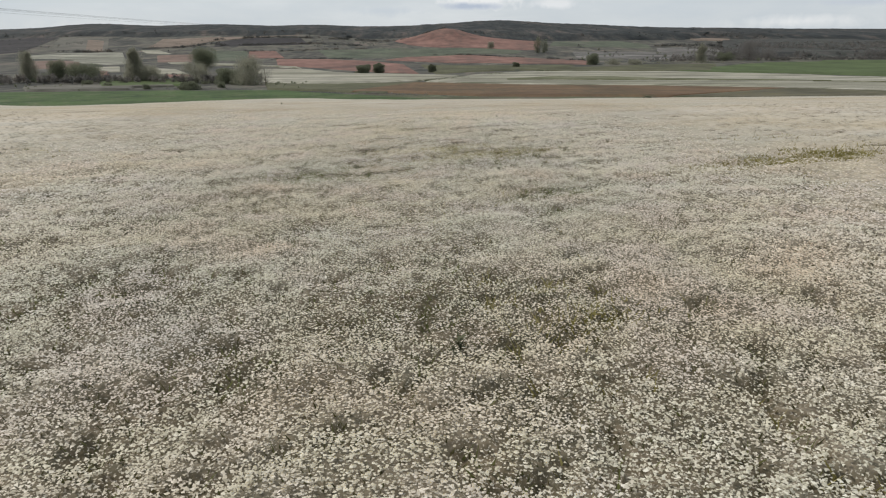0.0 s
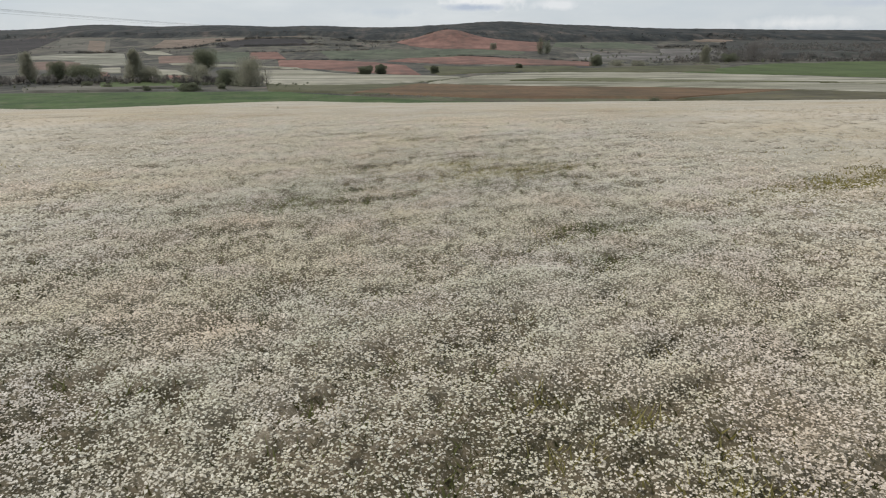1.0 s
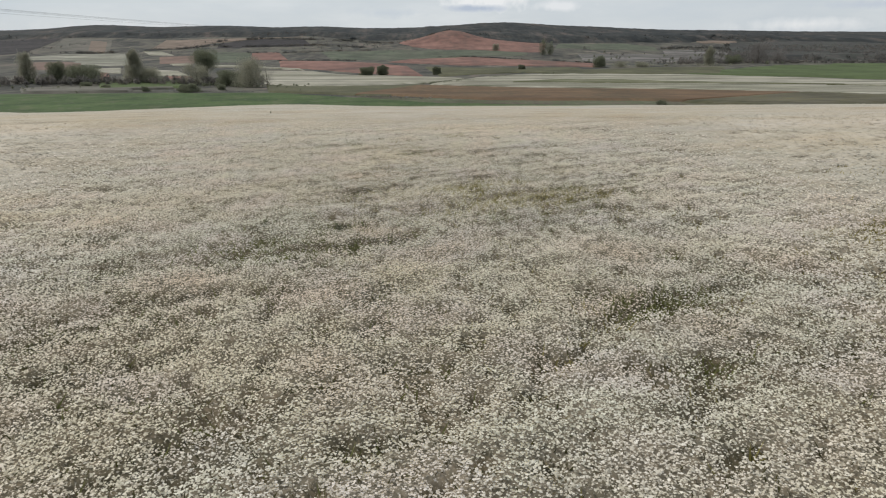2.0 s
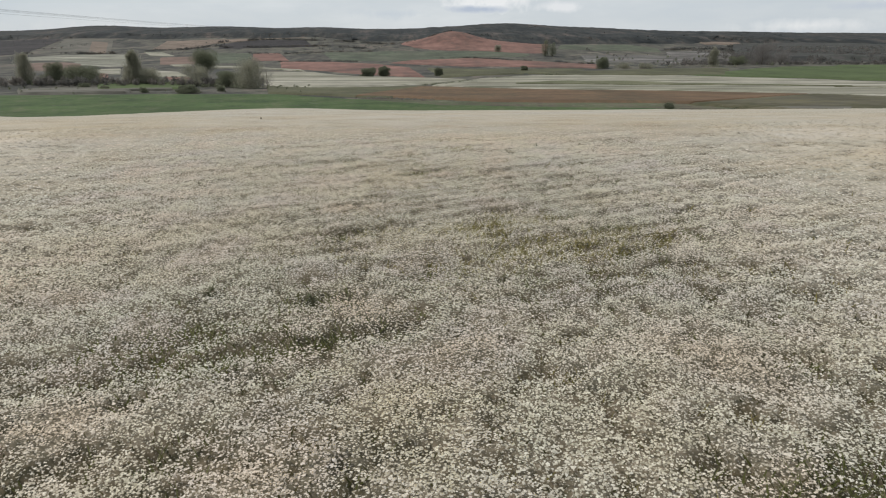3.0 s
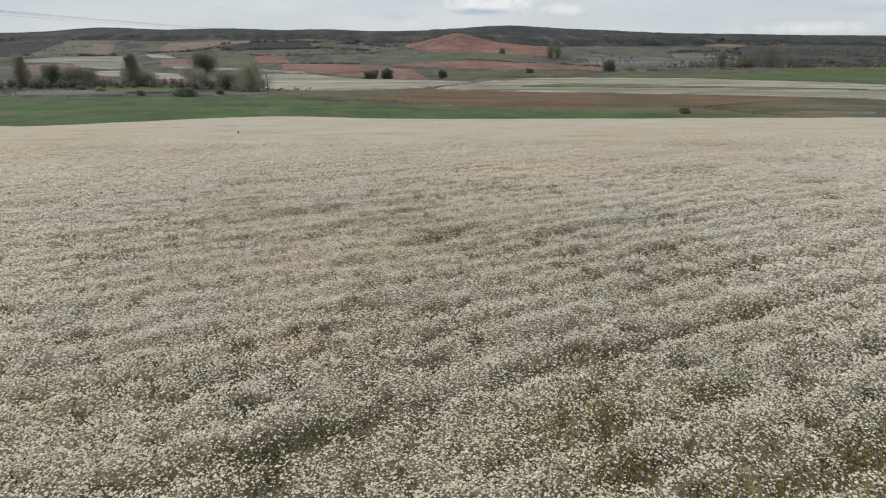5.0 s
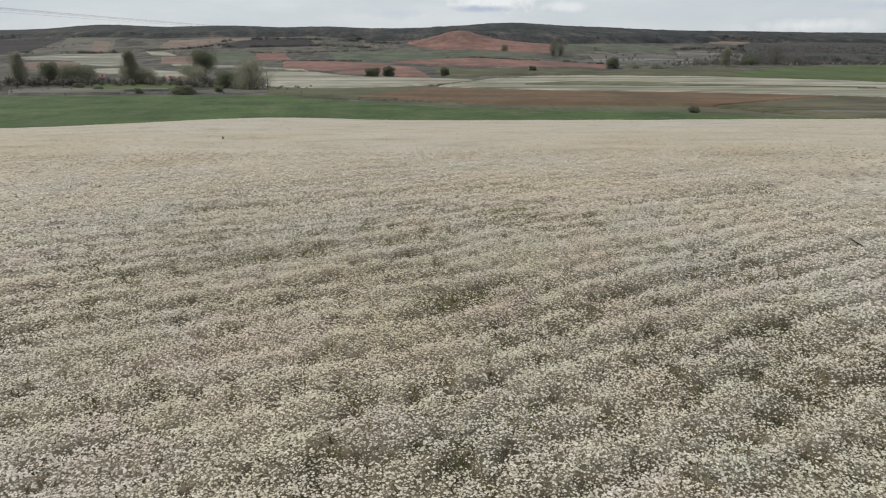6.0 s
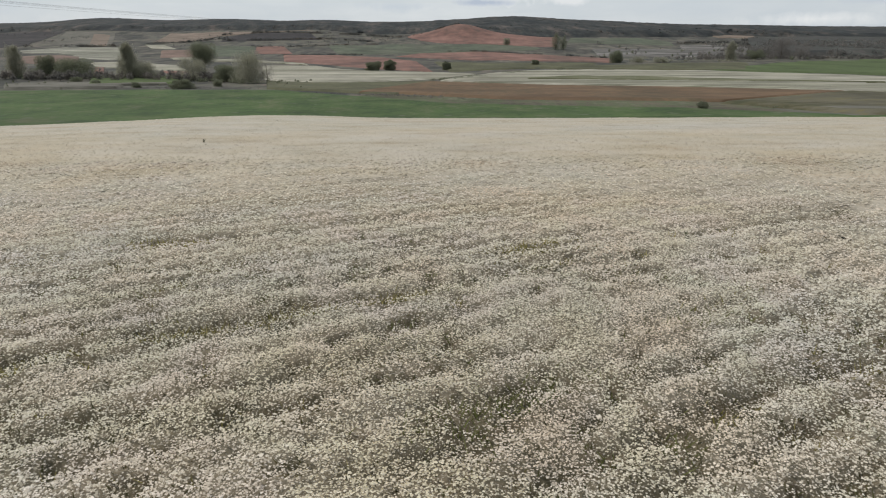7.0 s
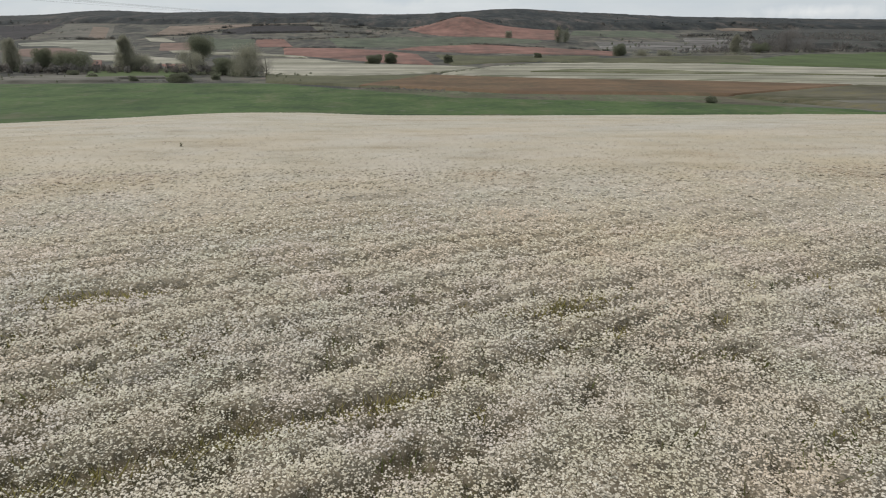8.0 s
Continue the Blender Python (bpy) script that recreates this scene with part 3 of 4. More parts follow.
WEEDY_SPOTS = (  # x, y, half length along the rows, half width, how weedy
    (1.5, 21.3, 0.8, 0.35, 0.5), (3.0, 21.8, 0.5, 0.22, 0.4), (1.7, 20.6, 0.5, 0.3, 0.45), (2.6, 20.0, 0.9, 0.35, 0.5), (3.3, 19.7, 0.8, 0.3, 0.5), (4.0, 20.7, 0.6, 0.25, 0.45), (2.0, 19.6, 0.8, 0.3, 0.4), (3.5, 19.1, 0.7, 0.3, 0.4), (4.6, 20.1, 0.8, 0.3, 0.3),
    (8.8, 16.2, 1.4, 0.5, 0.34), (10.4, 17.0, 1.3, 0.6, 0.5), (12.6, 18.0, 1.6, 0.7, 0.55), (3.0, 12.9, 0.8, 0.3, 0.55), (2.9, 11.25, 0.3, 0.18, 0.5), (1.9, 5.9, 0.6, 0.3, 0.4), (-2.0, 15.5, 0.6, 0.3, 0.25), (-2.3, 16.2, 0.9, 0.4, 0.3),
    (-1.2, 17.4, 0.35, 0.2, 0.55), (-1.5, 15.8, 0.9, 0.4, 0.25), (0.9, 28.45, 0.8, 0.25, 0.45), (2.2, 33.9, 0.6, 0.25, 0.5), (4.0, 30.6, 0.7, 0.25, 0.25), (1.9, 18.9, 1.2, 0.4, 0.25), (-0.3, 31.5, 0.5, 0.15, 0.3),
)


def ripeness(x, y):
    """0 where the bloom is fresh and greyish white to 1 where it has turned cream and tan."""
    s, l = ROW_X * x + ROW_Y * y, ROW_Y * x - ROW_X * y
    band = np.interp(y + 9 * (fbm(x, y, 14, 31) - 0.5), [27, 34, 40, 51, 56, 62], [0.32, 0.36, 0.64, 0.66, 0.38, 0.22])
    return np.clip(band + 1.2 * (fbm(l * 0.4, s, 4.0, 34) - 0.5) + 0.7 * (fbm(x, y, 1.1, 37, 2) - 0.5), 0, 1)


def weedy(x, y):
    """Where yellowing grass stands among the flowers."""
    out = np.zeros_like(x)
    for cx, cy, along, across, much in WEEDY_SPOTS:
        dl, ds = ROW_Y * (x - cx) - ROW_X * (y - cy), ROW_X * (x - cx) + ROW_Y * (y - cy)
        out = np.maximum(out, much * np.exp(-((dl / along) ** 2 + (ds / across) ** 2)))
    return np.clip(1.6 * out * (0.4 + 1.2 * fbm(x, y, 0.4, 95, 2)), 0, 1)


def bareness(x, y):
    """0 in full bloom to 1 where stems and soil show."""
    s, l = ROW_X * x + ROW_Y * y, ROW_Y * x - ROW_X * y
    s = s + (fbm(x, y, 2.5, 70) - 0.5) * 0.5
    out = np.interp(y, [3, 8, 14, 23, 27, 34], [0.03, 0.07, 0.09, 0.13, -0.02, -0.03]) * np.exp(-(x / 4.5) ** 2) - 0.02 + 0.9 * np.clip(fbm(l * 0.45, s, 1.1, 71) - 0.52, 0, 1) + np.interp(y, [34, 43], [3.0, 0.2]) * np.clip(fbm(x, y, 0.20, 74, 2) - 0.55, 0, 1)
    out = out + np.interp(y, [34, 44], [0.0, 2.4]) * np.clip(fbm(l * 0.14, s, 1.8, 88) - 0.54, 0, 1)
    sown = 0.5 + 0.5 * np.cos(6.283 * s / 0.66 + 4.0 * fbm(l * 0.5, s, 2.0, 73))
    out = out + np.interp(y, [16, 26], [0.12, 0.36]) * sown ** 3 * np.clip(fbm(l * 0.4, s, 1.6, 76) * 2.2 - 0.7, 0, 1)
    for k in GAP_LINES:
        out = out + (0.8 if k in DARK_LINES else 0.42) * np.exp(-((s - k - 0.2 * (value_noise(l, s * 0 + k, 3.0, 78) - 0.5)) / 0.14) ** 2) * np.clip(value_noise(l, s * 0 + k, 1.6, 77) * 1.8 - 0.5, 0, 1)
    for cx, cy, along, across, bare in THIN_SPOTS:
        dl, ds = ROW_Y * (x - cx) - ROW_X * (y - cy), ROW_X * (x - cx) + ROW_Y * (y - cy)
        out = out + bare * np.exp(-((dl / along) ** 2 + (ds / across) ** 2)) * (0.4 + 1.2 * fbm(x, y, 0.6, 79, 2))
    return np.clip((out + 0.45 * weedy(x, y)) * np.interp(y, [38, 50], [1, 0.62]), 0, 0.95)


def clumpy(x, y):
    """Unevenness of the plants' tops."""
    s, l = ROW_X * x + ROW_Y * y, ROW_Y * x - ROW_X * y
    ridges = np.cos(6.283 * (s + (fbm(x, y, 2.5, 70) - 0.5) * 0.5) / 0.66 + 4.0 * fbm(l * 0.5, s, 2.0, 73))
    return -np.interp(y, [16, 27], [0.003, 0.034]) * ridges + (fbm(l * 0.6, s, 0.8, 81) - 0.5) * 0.13 + (fbm(x, y, 0.22, 85, 2) - 0.5) * 0.10


def canopy(x, y, down):
    near = np.interp(y, [38, 46], [1, 0])
    swell = (fbm(ROW_Y * x * 0.6 - ROW_X * y * 0.6, ROW_X * x + ROW_Y * y, 2.6, 86, 2) - 0.5) * 0.12
    relief = clumpy(x, y) * np.clip(1.55 - y / 40, 0.15, 1) * near + swell * (1 - near)
    return field_top(x, y) + relief - down - 0.12 * bareness(x, y) * np.clip(1.5 - y / 45, 0.25, 1) * near


field = tagged(new("flower_field"), "field of white daisies in full bloom on a gentle slope", "flower field", kind="stuff")


rng = np.random.RandomState(5)


def reach(x, y):
    """How near the flight passes over a spot, roughly."""
    d = np.maximum.reduce([1.45 * np.abs(x) - 1, y - 26, np.full_like(x, 3.5)])
    return d + 40 * np.clip(np.maximum(np.abs(x) - 0.8 * y - 2, 2 - y) / 4, 0, 1)


def canopy_sheet(name, x0, x1, y0, y1, step, down):
    xs, ys = np.linspace(x0, x1, int((x1 - x0) / step) + 1), np.linspace(y0, y1, int((y1 - y0) / step) + 1)
    X, Y = np.meshgrid(xs, ys)
    Z = canopy(X, Y, np.interp(Y, [40.7, 46], [down, 0.004]))
    inner = np.maximum(np.abs(X) - 8.3, Y - 40.3)
    Z = Z - 0.04 * np.clip(inner / 0.7, 0, 1) * (step < 0.2)
    if y0 > 30:
        Z = Z - 0.15 * np.clip((40.3 - Y) / 0.5, 0, 1)     # the far layer slips under the near one
    thick = np.clip(0.28 - 0.8 * bareness(X, Y), 0, 0.28)
    cover = (thick + (1 - thick) * np.clip((reach(X, Y) + 3 * fbm(X, Y, 2.5, 97) - 7.0) / 11, 0, 1)) * np.clip(1 - np.interp(Y, [36, 44], [1.7, 0.9]) * np.clip(bareness(X, Y) - 0.34, 0, 1), 0, 1)
    cover = cover * np.interp(Y, [40, 47], [1, 0.82])
    return part(name, smooth(fast_mesh(name, np.stack([X, Y, Z], -1).reshape(-1, 3), grid_faces(len(ys), len(xs)), M_CANOPY, cover.ravel(), ripeness(X, Y).ravel())), field)


canopy_sheet("leaf_layer", -9, 9, 1, 41, 0.085, 0.07)
canopy_sheet("leaf_layer", -80, -8.3, -20, 41, 0.5, 0.075)
canopy_sheet("leaf_layer", 8.3, 80, -20, 41, 0.5, 0.075)
canopy_sheet("leaf_layer", -80, 80, 39.6, FIELD_END, 0.35, 0.075)
canopy_sheet("leaf_layer", -9, 9, -20, 1.2, 0.4, 0.085)


def scatter(density, keep):
    """Random spots over the field, so many per square metre in each cell."""
    cx, cy = np.meshgrid(np.arange(-78, 78) + 0.5, np.arange(-18, 78) + 0.5)
    cx, cy = cx.ravel(), cy.ravel()
    n = rng.poisson(density(cx, cy))
    x, y = np.repeat(cx, n) + rng.rand(n.sum()) - 0.5, np.repeat(cy, n) + rng.rand(n.sum()) - 0.5
    ok = keep(x, y) & (y < FIELD_END)
    return x[ok], y[ok]


def discs(x, y, z, size, corners, tilt, cup, fold=0.0):
    """Flower heads: small fans with a raised middle, or leaves folded along a ridge, leaning at random."""
    n = len(x)
    a = rng.rand(n)[:, None] * 6.283 + np.arange(corners)[None] * (6.283 / corners)
    r = size[:, None] * (0.75 + 0.5 * rng.rand(n, corners)) * 0.62
    lean, way = rng.normal(0, tilt, n), rng.rand(n) * 6.283
    dx, dy = r * np.cos(a), r * np.sin(a)
    dz = (dx * np.cos(way)[:, None] + dy * np.sin(way)[:, None]) * np.tan(np.clip(lean, -1.1, 1.1))[:, None]
    rim = np.stack([x[:, None] + dx, y[:, None] + dy, z[:, None] + dz], -1)
    if cup is None:
        rim[:, 1::2, 2] -= np.broadcast_to(fold * size, (n,))[:, None]
        k = np.arange(n)[:, None] * 4
        return rim.reshape(-1, 3), np.concatenate([k + (0, 1, 2), k + (0, 2, 3)], 1).reshape(-1, 3), None
    mid = np.stack([x, y, z + size * cup], -1)[:, None]
    v = np.concatenate([mid, rim], 1).reshape(-1, 3)
    base = np.arange(n)[:, None] * (corners + 1)
    k = np.arange(corners)
    f = np.stack([np.repeat(base, corners, 1), base + 1 + k, base + 1 + (k + 1) % corners], -1).reshape(-1, 3)
    return v, f, np.tile([1.0] + [0.0] * corners, n)


HEAD = 0.0172


def bloom(x, y):
    return rng.rand(len(x)) > bareness(x, y)


# heads with yellow middles along the line of flight
x, y = scatter(lambda a, b: np.where((reach(a, b) < 3.6) & (np.abs(a) < 0.75), 2350, 0), bloom)
z = canopy(x, y, 0) + rng.normal(0, 0.034, len(x))
v, f, mid_value = discs(x, y, z, HEAD * rng.lognormal(0.0, 0.22, len(x)), 4, 0.25, 0.28)
part("flower_heads", fast_mesh("flower_heads", v, f, M_HEADS, mid_value, np.repeat(ripeness(x, y), 5)), field, "white daisy heads with yellow middles")


def size_at(d):
    return np.maximum(HEAD, d * 0.0035)


# the rest, growing into tufts of several heads where they stay far off
x, y = scatter(lambda a, b: np.where((reach(a, b) >= 3.6) | (np.abs(a) >= 0.75), np.interp(reach(a, b), [9, 26], [0.74, 0.15]) / size_at(reach(a, b)) ** 2, 0), bloom)
d = reach(x, y)
z = canopy(x, y, 0) + rng.normal(0, 0.034, len(x)) * np.interp(d, [6, 20], [1, 0.2])
grade = (d > 5.0 + 4 * rng.rand(len(d))).astype(int) + (d > 10.0 + 9 * rng.rand(len(d)))
for stage, material, text in ((0, M_CLUMPS, "white daisy heads"), (1, M_CREAM, "cream white daisy heads"), (2, M_TUFTS, "tufts of white daisies")):
    k = grade == stage
    v, f, _ = discs(x[k], y[k], z[k], size_at(d[k]) * rng.lognormal(0.0, 0.22, k.sum()), 4, np.interp(d[k], [4, 15], [0.25, 0.05]), None, np.interp(d[k], [4, 7, 16], [0.34, 0.46, 0.14]))
    part("flower_heads", fast_mesh("flower_heads", v, f, material, None, np.repeat(ripeness(x[k], y[k]), 4)), field, text)

# stems and feathery leaves that show between the heads
x, y = scatter(lambda a, b: np.where(reach(a, b) < 8, 330, np.where(reach(a, b) < 13, 50, 0)), lambda a, b: rng.rand(len(a)) < 0.25 + bareness(a, b))
z = canopy(x, y, 0.10)
n = len(x)
way, tall, wide = rng.rand(n) * 6.283, rng.uniform(0.05, 0.105, n), rng.uniform(0.006, 0.014, n)
lean = rng.rand(n) * 6.283
c0 = np.stack([x - np.cos(way) * wide, y - np.sin(way) * wide, z], -1)
c1 = np.stack([x + np.cos(way) * wide, y + np.sin(way) * wide, z], -1)
c2 = np.stack([x + np.cos(lean) * tall * 0.6, y + np.sin(lean) * tall * 0.6, z + tall], -1)
part("stems", fast_mesh("stems", np.stack([c0, c1, c2], 1).reshape(-1, 3), np.arange(3 * n).reshape(n, 3), M_BLADES), field, "green stems and feathery leaves")


M_FRESH = island_tint("fresh_green_weeds", [(0.115, 0.125, 0.045), (0.165, 0.175, 0.065), (0.23, 0.235, 0.10)], translucent=0.4)
M_WEEDS = island_tint("yellow_green_weeds", [(0.20, 0.18, 0.06), (0.30, 0.265, 0.095), (0.40, 0.35, 0.15)], translucent=0.45)


def blades(x, y, z, tall, wide, spread):
    n = len(x)
    way, lean = rng.rand(n) * 6.283, rng.rand(n) * 6.283
    c0 = np.stack([x - np.cos(way) * wide, y - np.sin(way) * wide, z], -1)
    c1 = np.stack([x + np.cos(way) * wide, y + np.sin(way) * wide, z], -1)
    c2 = np.stack([x + np.cos(lean) * tall * spread, y + np.sin(lean) * tall * spread, z + tall], -1)
    return np.stack([c0, c1, c2], 1).reshape(-1, 3), np.arange(3 * n).reshape(n, 3)


# yellowing grass where the flowers are thin
x, y = scatter(lambda a, b: np.where(reach(a, b) < 9, 420, np.where((reach(a, b) < 24) & (b < 24), 420, 0)), lambda a, b: rng.rand(len(a)) < 1.2 * np.clip(bareness(a, b) - 0.45, 0, 1) + 1.3 * weedy(a, b))
bulk = np.interp(reach(x, y), [6, 16], [1, 2.2])
v, f = blades(x, y, canopy(x, y, 0.08), rng.uniform(0.08, 0.17, len(x)) / bulk ** 0.3, rng.uniform(0.006, 0.014, len(x)) * bulk ** 0.5, 0.8)
fresh = (x < 6) & ((y < 18.5) & (x < 0.8) | (fbm(x, y, 2.0, 98, 2) > 0.56))
for some, material, text in ((fresh, M_FRESH, "fresh green grass between the flowers"), (~fresh, M_WEEDS, "yellow green grass between the flowers")):
    me = fast_mesh("weeds", v.reshape(-1, 3, 3)[some].reshape(-1, 3), np.arange(3 * some.sum()).reshape(-1, 3), material)
    part("weeds", me, field, text)


def weed_plant(x, y, tall, wide, seed, label):
    """A single taller weed: a branching stem with narrow leaves."""
    r = np.random.RandomState(seed)
    ob = tagged(new("weed_plant"), label, "weed", group="tall weeds in the flower field")
    ob.location = (x, y, float(terrain(x, y)))
    top = tall + 0.35
    v, f = tube([(0, 0, -0.05), (0.01, 0.02, top * 0.5), (-0.01, 0.03, top)], [0.008, 0.006, 0.003], 5)
    part("stem", fast_mesh("stem", v, f, M_BLADES), ob)
    n = 70
    h = top * r.uniform(0.35, 1.0, n)
    a = r.rand(n) * 6.283
    d = wide * r.uniform(0.2, 1.0, n) * (1.15 - h / top * 0.7)
    c = np.stack([np.cos(a) * d, np.sin(a) * d, h], 1)
    side = np.stack([-np.sin(a), np.cos(a), r.normal(0, 0.3, n)], 1) * r.uniform(0.008, 0.018, (n, 1))
    tip = c + np.stack([np.cos(a), np.sin(a), r.normal(0.3, 0.5, n)], 1) * r.uniform(0.04, 0.09, (n, 1))
    root = c - np.stack([np.cos(a), np.sin(a), r.normal(0.5, 0.3, n)], 1) * 0.04
    part("leaves", fast_mesh("leaves", np.stack([root, c + side, tip, c - side], 1).reshape(-1, 3), np.arange(4 * n).reshape(n, 4), M_LEAF_WEED), ob)
    return ob


M_LEAF_WEED = island_tint("dark_weed_leaves", [(0.09, 0.10, 0.06), (0.13, 0.135, 0.08), (0.18, 0.17, 0.11)], translucent=0.2)
DARK_WEED, SMALL_WEED = "dark green branching weed rising above the flowers", "small dark weed among the white flowers"
for k, (wx, wy, tall, wide, text) in enumerate((
        (5.19, 34.3, 0.05, 0.03, DARK_WEED), (-2.58, 17.68, 0.05, 0.13, DARK_WEED), (0.50, 5.33, 0.03, 0.07, SMALL_WEED),
        (-9.02, 51.4, 0.08, 0.05, DARK_WEED), (-1.20, 17.4, 0.03, 0.09, SMALL_WEED))):
    weed_plant(wx, wy, tall, wide, 300 + k, text)

# ============ trees ============
def leaves(r, centres, spreads, count, size):
    """Many small leaf sprays in uneven lobes, thicker towards their outside."""
    which = r.randint(0, len(centres), count)
    d = r.normal(size=(count, 3))
    d /= np.linalg.norm(d, axis=1, keepdims=True)
    at = centres[which] + d * (r.rand(count, 1) ** 0.4) * spreads[which]
    a, b = r.normal(size=(count, 3)), r.normal(size=(count, 3))
    a /= np.linalg.norm(a, axis=1, keepdims=True)
    b = np.cross(a, b)
    b /= np.linalg.norm(b, axis=1, keepdims=True)
    s = size * r.uniform(0.5, 1.3, (count, 1))
    v = np.stack([at - a * s, at + a * s * 0.6 + b * s * 0.8, at + a * s * 0.6 - b * s * 0.8], 1).reshape(-1, 3)
    return v, np.arange(3 * count).reshape(count, 3)


def twigs(r, centres, spreads, count, length):
    """Thin upright sprays of twigs fanning out of the lobes."""
    which = r.randint(0, len(centres), count)
    at = centres[which] + r.normal(0, 0.45, (count, 3)) * spreads[which]
    out = r.normal(0, 0.35, (count, 3)) + (0, 0, 0.9) + (at - centres.mean(0)) * np.array([0.12, 0.12, 0.0])
    out *= length * r.uniform(0.5, 1.3, (count, 1)) / np.linalg.norm(out, axis=1, keepdims=True)
    a = r.rand(count) * 6.283
    side = np.stack([np.cos(a), np.sin(a), np.zeros(count)], 1) * length * 0.028
    return np.stack([at - out * 0.5 - side, at - out * 0.5 + side, at + out * 0.5], 1).reshape(-1, 3), np.arange(3 * count).reshape(count, 3)


def tree(name, x, y, tall, wide, leaf, label, seed, slim=0.0, bare=0.3, count=700, size=0.36, lobes=13, low=0.0):
    """Trunk, limbs and a crown of lobes; slim: how much it narrows upwards."""
    r = np.random.RandomState(seed)
    ob = tagged(new(name), label, "bush" if "bush" in name else "tree")
    ob.location = (x, y, float(terrain(x, y)))
    wide, tall = wide * 1.06, tall * 1.0
    girth = 0.018 * tall + 0.03
    v, f = tube([(0, 0, -0.3), (0.02 * tall, 0, tall * 0.25), (-0.01 * tall, 0.02 * tall, tall * 0.6), (0, 0, tall * 0.9)], [girth * 1.3, girth, girth * 0.6, girth * 0.15])
    trunk = part("trunk", fast_mesh("trunk", v, f, M_BARK), ob)
    hs = low + 0.1 + (0.9 - low - 0.1) * ((np.arange(lobes) + r.rand(lobes)) / lobes) ** (1 + 0.5 * slim)
    reach_out = wide * 0.5 * (1 - slim * hs ** 0.7) * r.uniform(0.25, 0.75, lobes)
    turn = np.arange(lobes) * 2.4 + r.rand(lobes) + seed
    centres = np.stack([np.cos(turn) * reach_out, np.sin(turn) * reach_out, hs * tall], 1)
    for c in centres[:7]:
        v, f = tube([(0, 0, c[2] * 0.45), (c[0] * 0.5, c[1] * 0.5, c[2] * 0.8), tuple(c)], [girth * 0.5, girth * 0.3, girth * 0.08], 5)
        part("limb", fast_mesh("limb", v, f, M_BARK), trunk)
    rr = wide * 0.5 * (1 - slim * hs ** 0.7) * r.uniform(0.45, 0.75, lobes)
    spreads = np.stack([rr, rr, np.minimum(tall * 0.2, rr * r.uniform(0.8, 1.3, lobes)) + 0.1], 1)
    thin = leaf is not M_LEAF_DARK
    v, f = leaves(r, centres, spreads, int(count * (8 if thin else 17)), size * 0.40)
    if thin:
        v2, f2 = twigs(r, centres, spreads, int(count * 3), 0.13 * tall)
        v, f = np.concatenate([v, v2]), np.concatenate([f, f2 + len(v)])
    part("crown", fast_mesh("crown", v, f, leaf), ob)
    return ob


GREY, DARK = "grey green leafing tree in a valley hedgerow", "dark evergreen round tree in the valley"
tree("poplar", -170, 319, 14.0, 9.0, M_LEAF_GREY, "tall pale leafing poplar in a hedgerow", 1, 0.45, count=1100, lobes=24)
tree("oak", -157, 319, 9.3, 11, M_LEAF_DARK, DARK, 2, 0.2, count=1200)
tree("hedge_tree", -145, 319, 8.0, 19, M_LEAF_DARK, "broad dark hedgerow tree", 3, 0.2, count=1600, lobes=14)
tree("willow", -120, 313.5, 15.7, 15, M_LEAF_GREY, "pointed grey green willow in a hedgerow", 4, 0.85, count=1700, lobes=30)
tree("hedge_tree", -112.5, 312, 7.4, 11.5, M_LEAF_GREY, GREY, 31, 0.3, count=1000, lobes=18)
tree("oak", -90.8, 322, 14.2, 12.2, M_LEAF_DARK, "tall dark evergreen tree above its neighbours", 5, 0.1, count=1500, low=0.4)
tree("hedge_tree", -91.5, 308, 9.0, 13, M_LEAF_GREY, GREY, 6, 0.3, count=1000)
tree("hedge_tree", -75.5, 300.4, 6.5, 13, M_LEAF_DARK, "low dark hedgerow tree", 7, 0.2, count=1200)
tree("hedge_tree", -63.5, 288, 12.0, 14, M_LEAF_GREY, "wispy half bare tree at the end of a hedgerow", 8, 0.3, count=1200, lobes=26)
tree("bare_tree", -59, 300, 8.5, 7, M_LEAF_BROWN, "nearly bare thin tree beside a white field", 9, 0.2, count=160, size=0.22)
tree("bush", -77.3, 250.7, 3.0, 7.5, M_LEAF_DARK, "dark low bush in rough grass", 10, 0.2, count=700, size=0.3, low=0.0)
tree("bush", -68.9, 264, 2.0, 3.4, M_LEAF_DARK, "small dark bush in rough grass", 11, 0.2, count=300, size=0.25, low=0.0)
tree("bush", -95, 257.5, 1.7, 3.2, M_LEAF_DARK, "small dark bush in rough grass", 12, 0.2, count=250, size=0.25, low=0.0)
tree("bush", -117, 275.8, 1.7, 4.6, M_LEAF_DARK, "small dark bush in rough grass", 13, 0.2, count=300, size=0.25, low=0.0)
tree("bush", -134.5, 297, 2.0, 5.0, M_LEAF_DARK, "small dark bush in rough grass", 14, 0.2, count=300, size=0.25, low=0.0)
tree("oak", -18.5, 357, 4.6, 8.6, M_LEAF_DARK, "round dark oak on a field edge", 15, 0.2, count=1100, low=0.0)
tree("oak", -10.4, 366, 5.0, 6.6, M_LEAF_DARK, "round dark oak on a field edge", 16, 0.1, count=1000, low=0.0)
tree("oak", 19.2, 371, 3.9, 4.8, M_LEAF_DARK, "small round dark oak on a field edge", 17, 0.1, count=800, low=0.0)
tree("bush", 75, 416.5, 3.0, 5.0, M_LEAF_DARK, "dark bush on a field edge", 18, 0.2, count=450, low=0.0)
tree("poplar", 130, 616, 14.0, 8.5, M_LEAF_DARK, "slender dark poplar on the far slope", 19, 0.3, count=260, size=0.5)
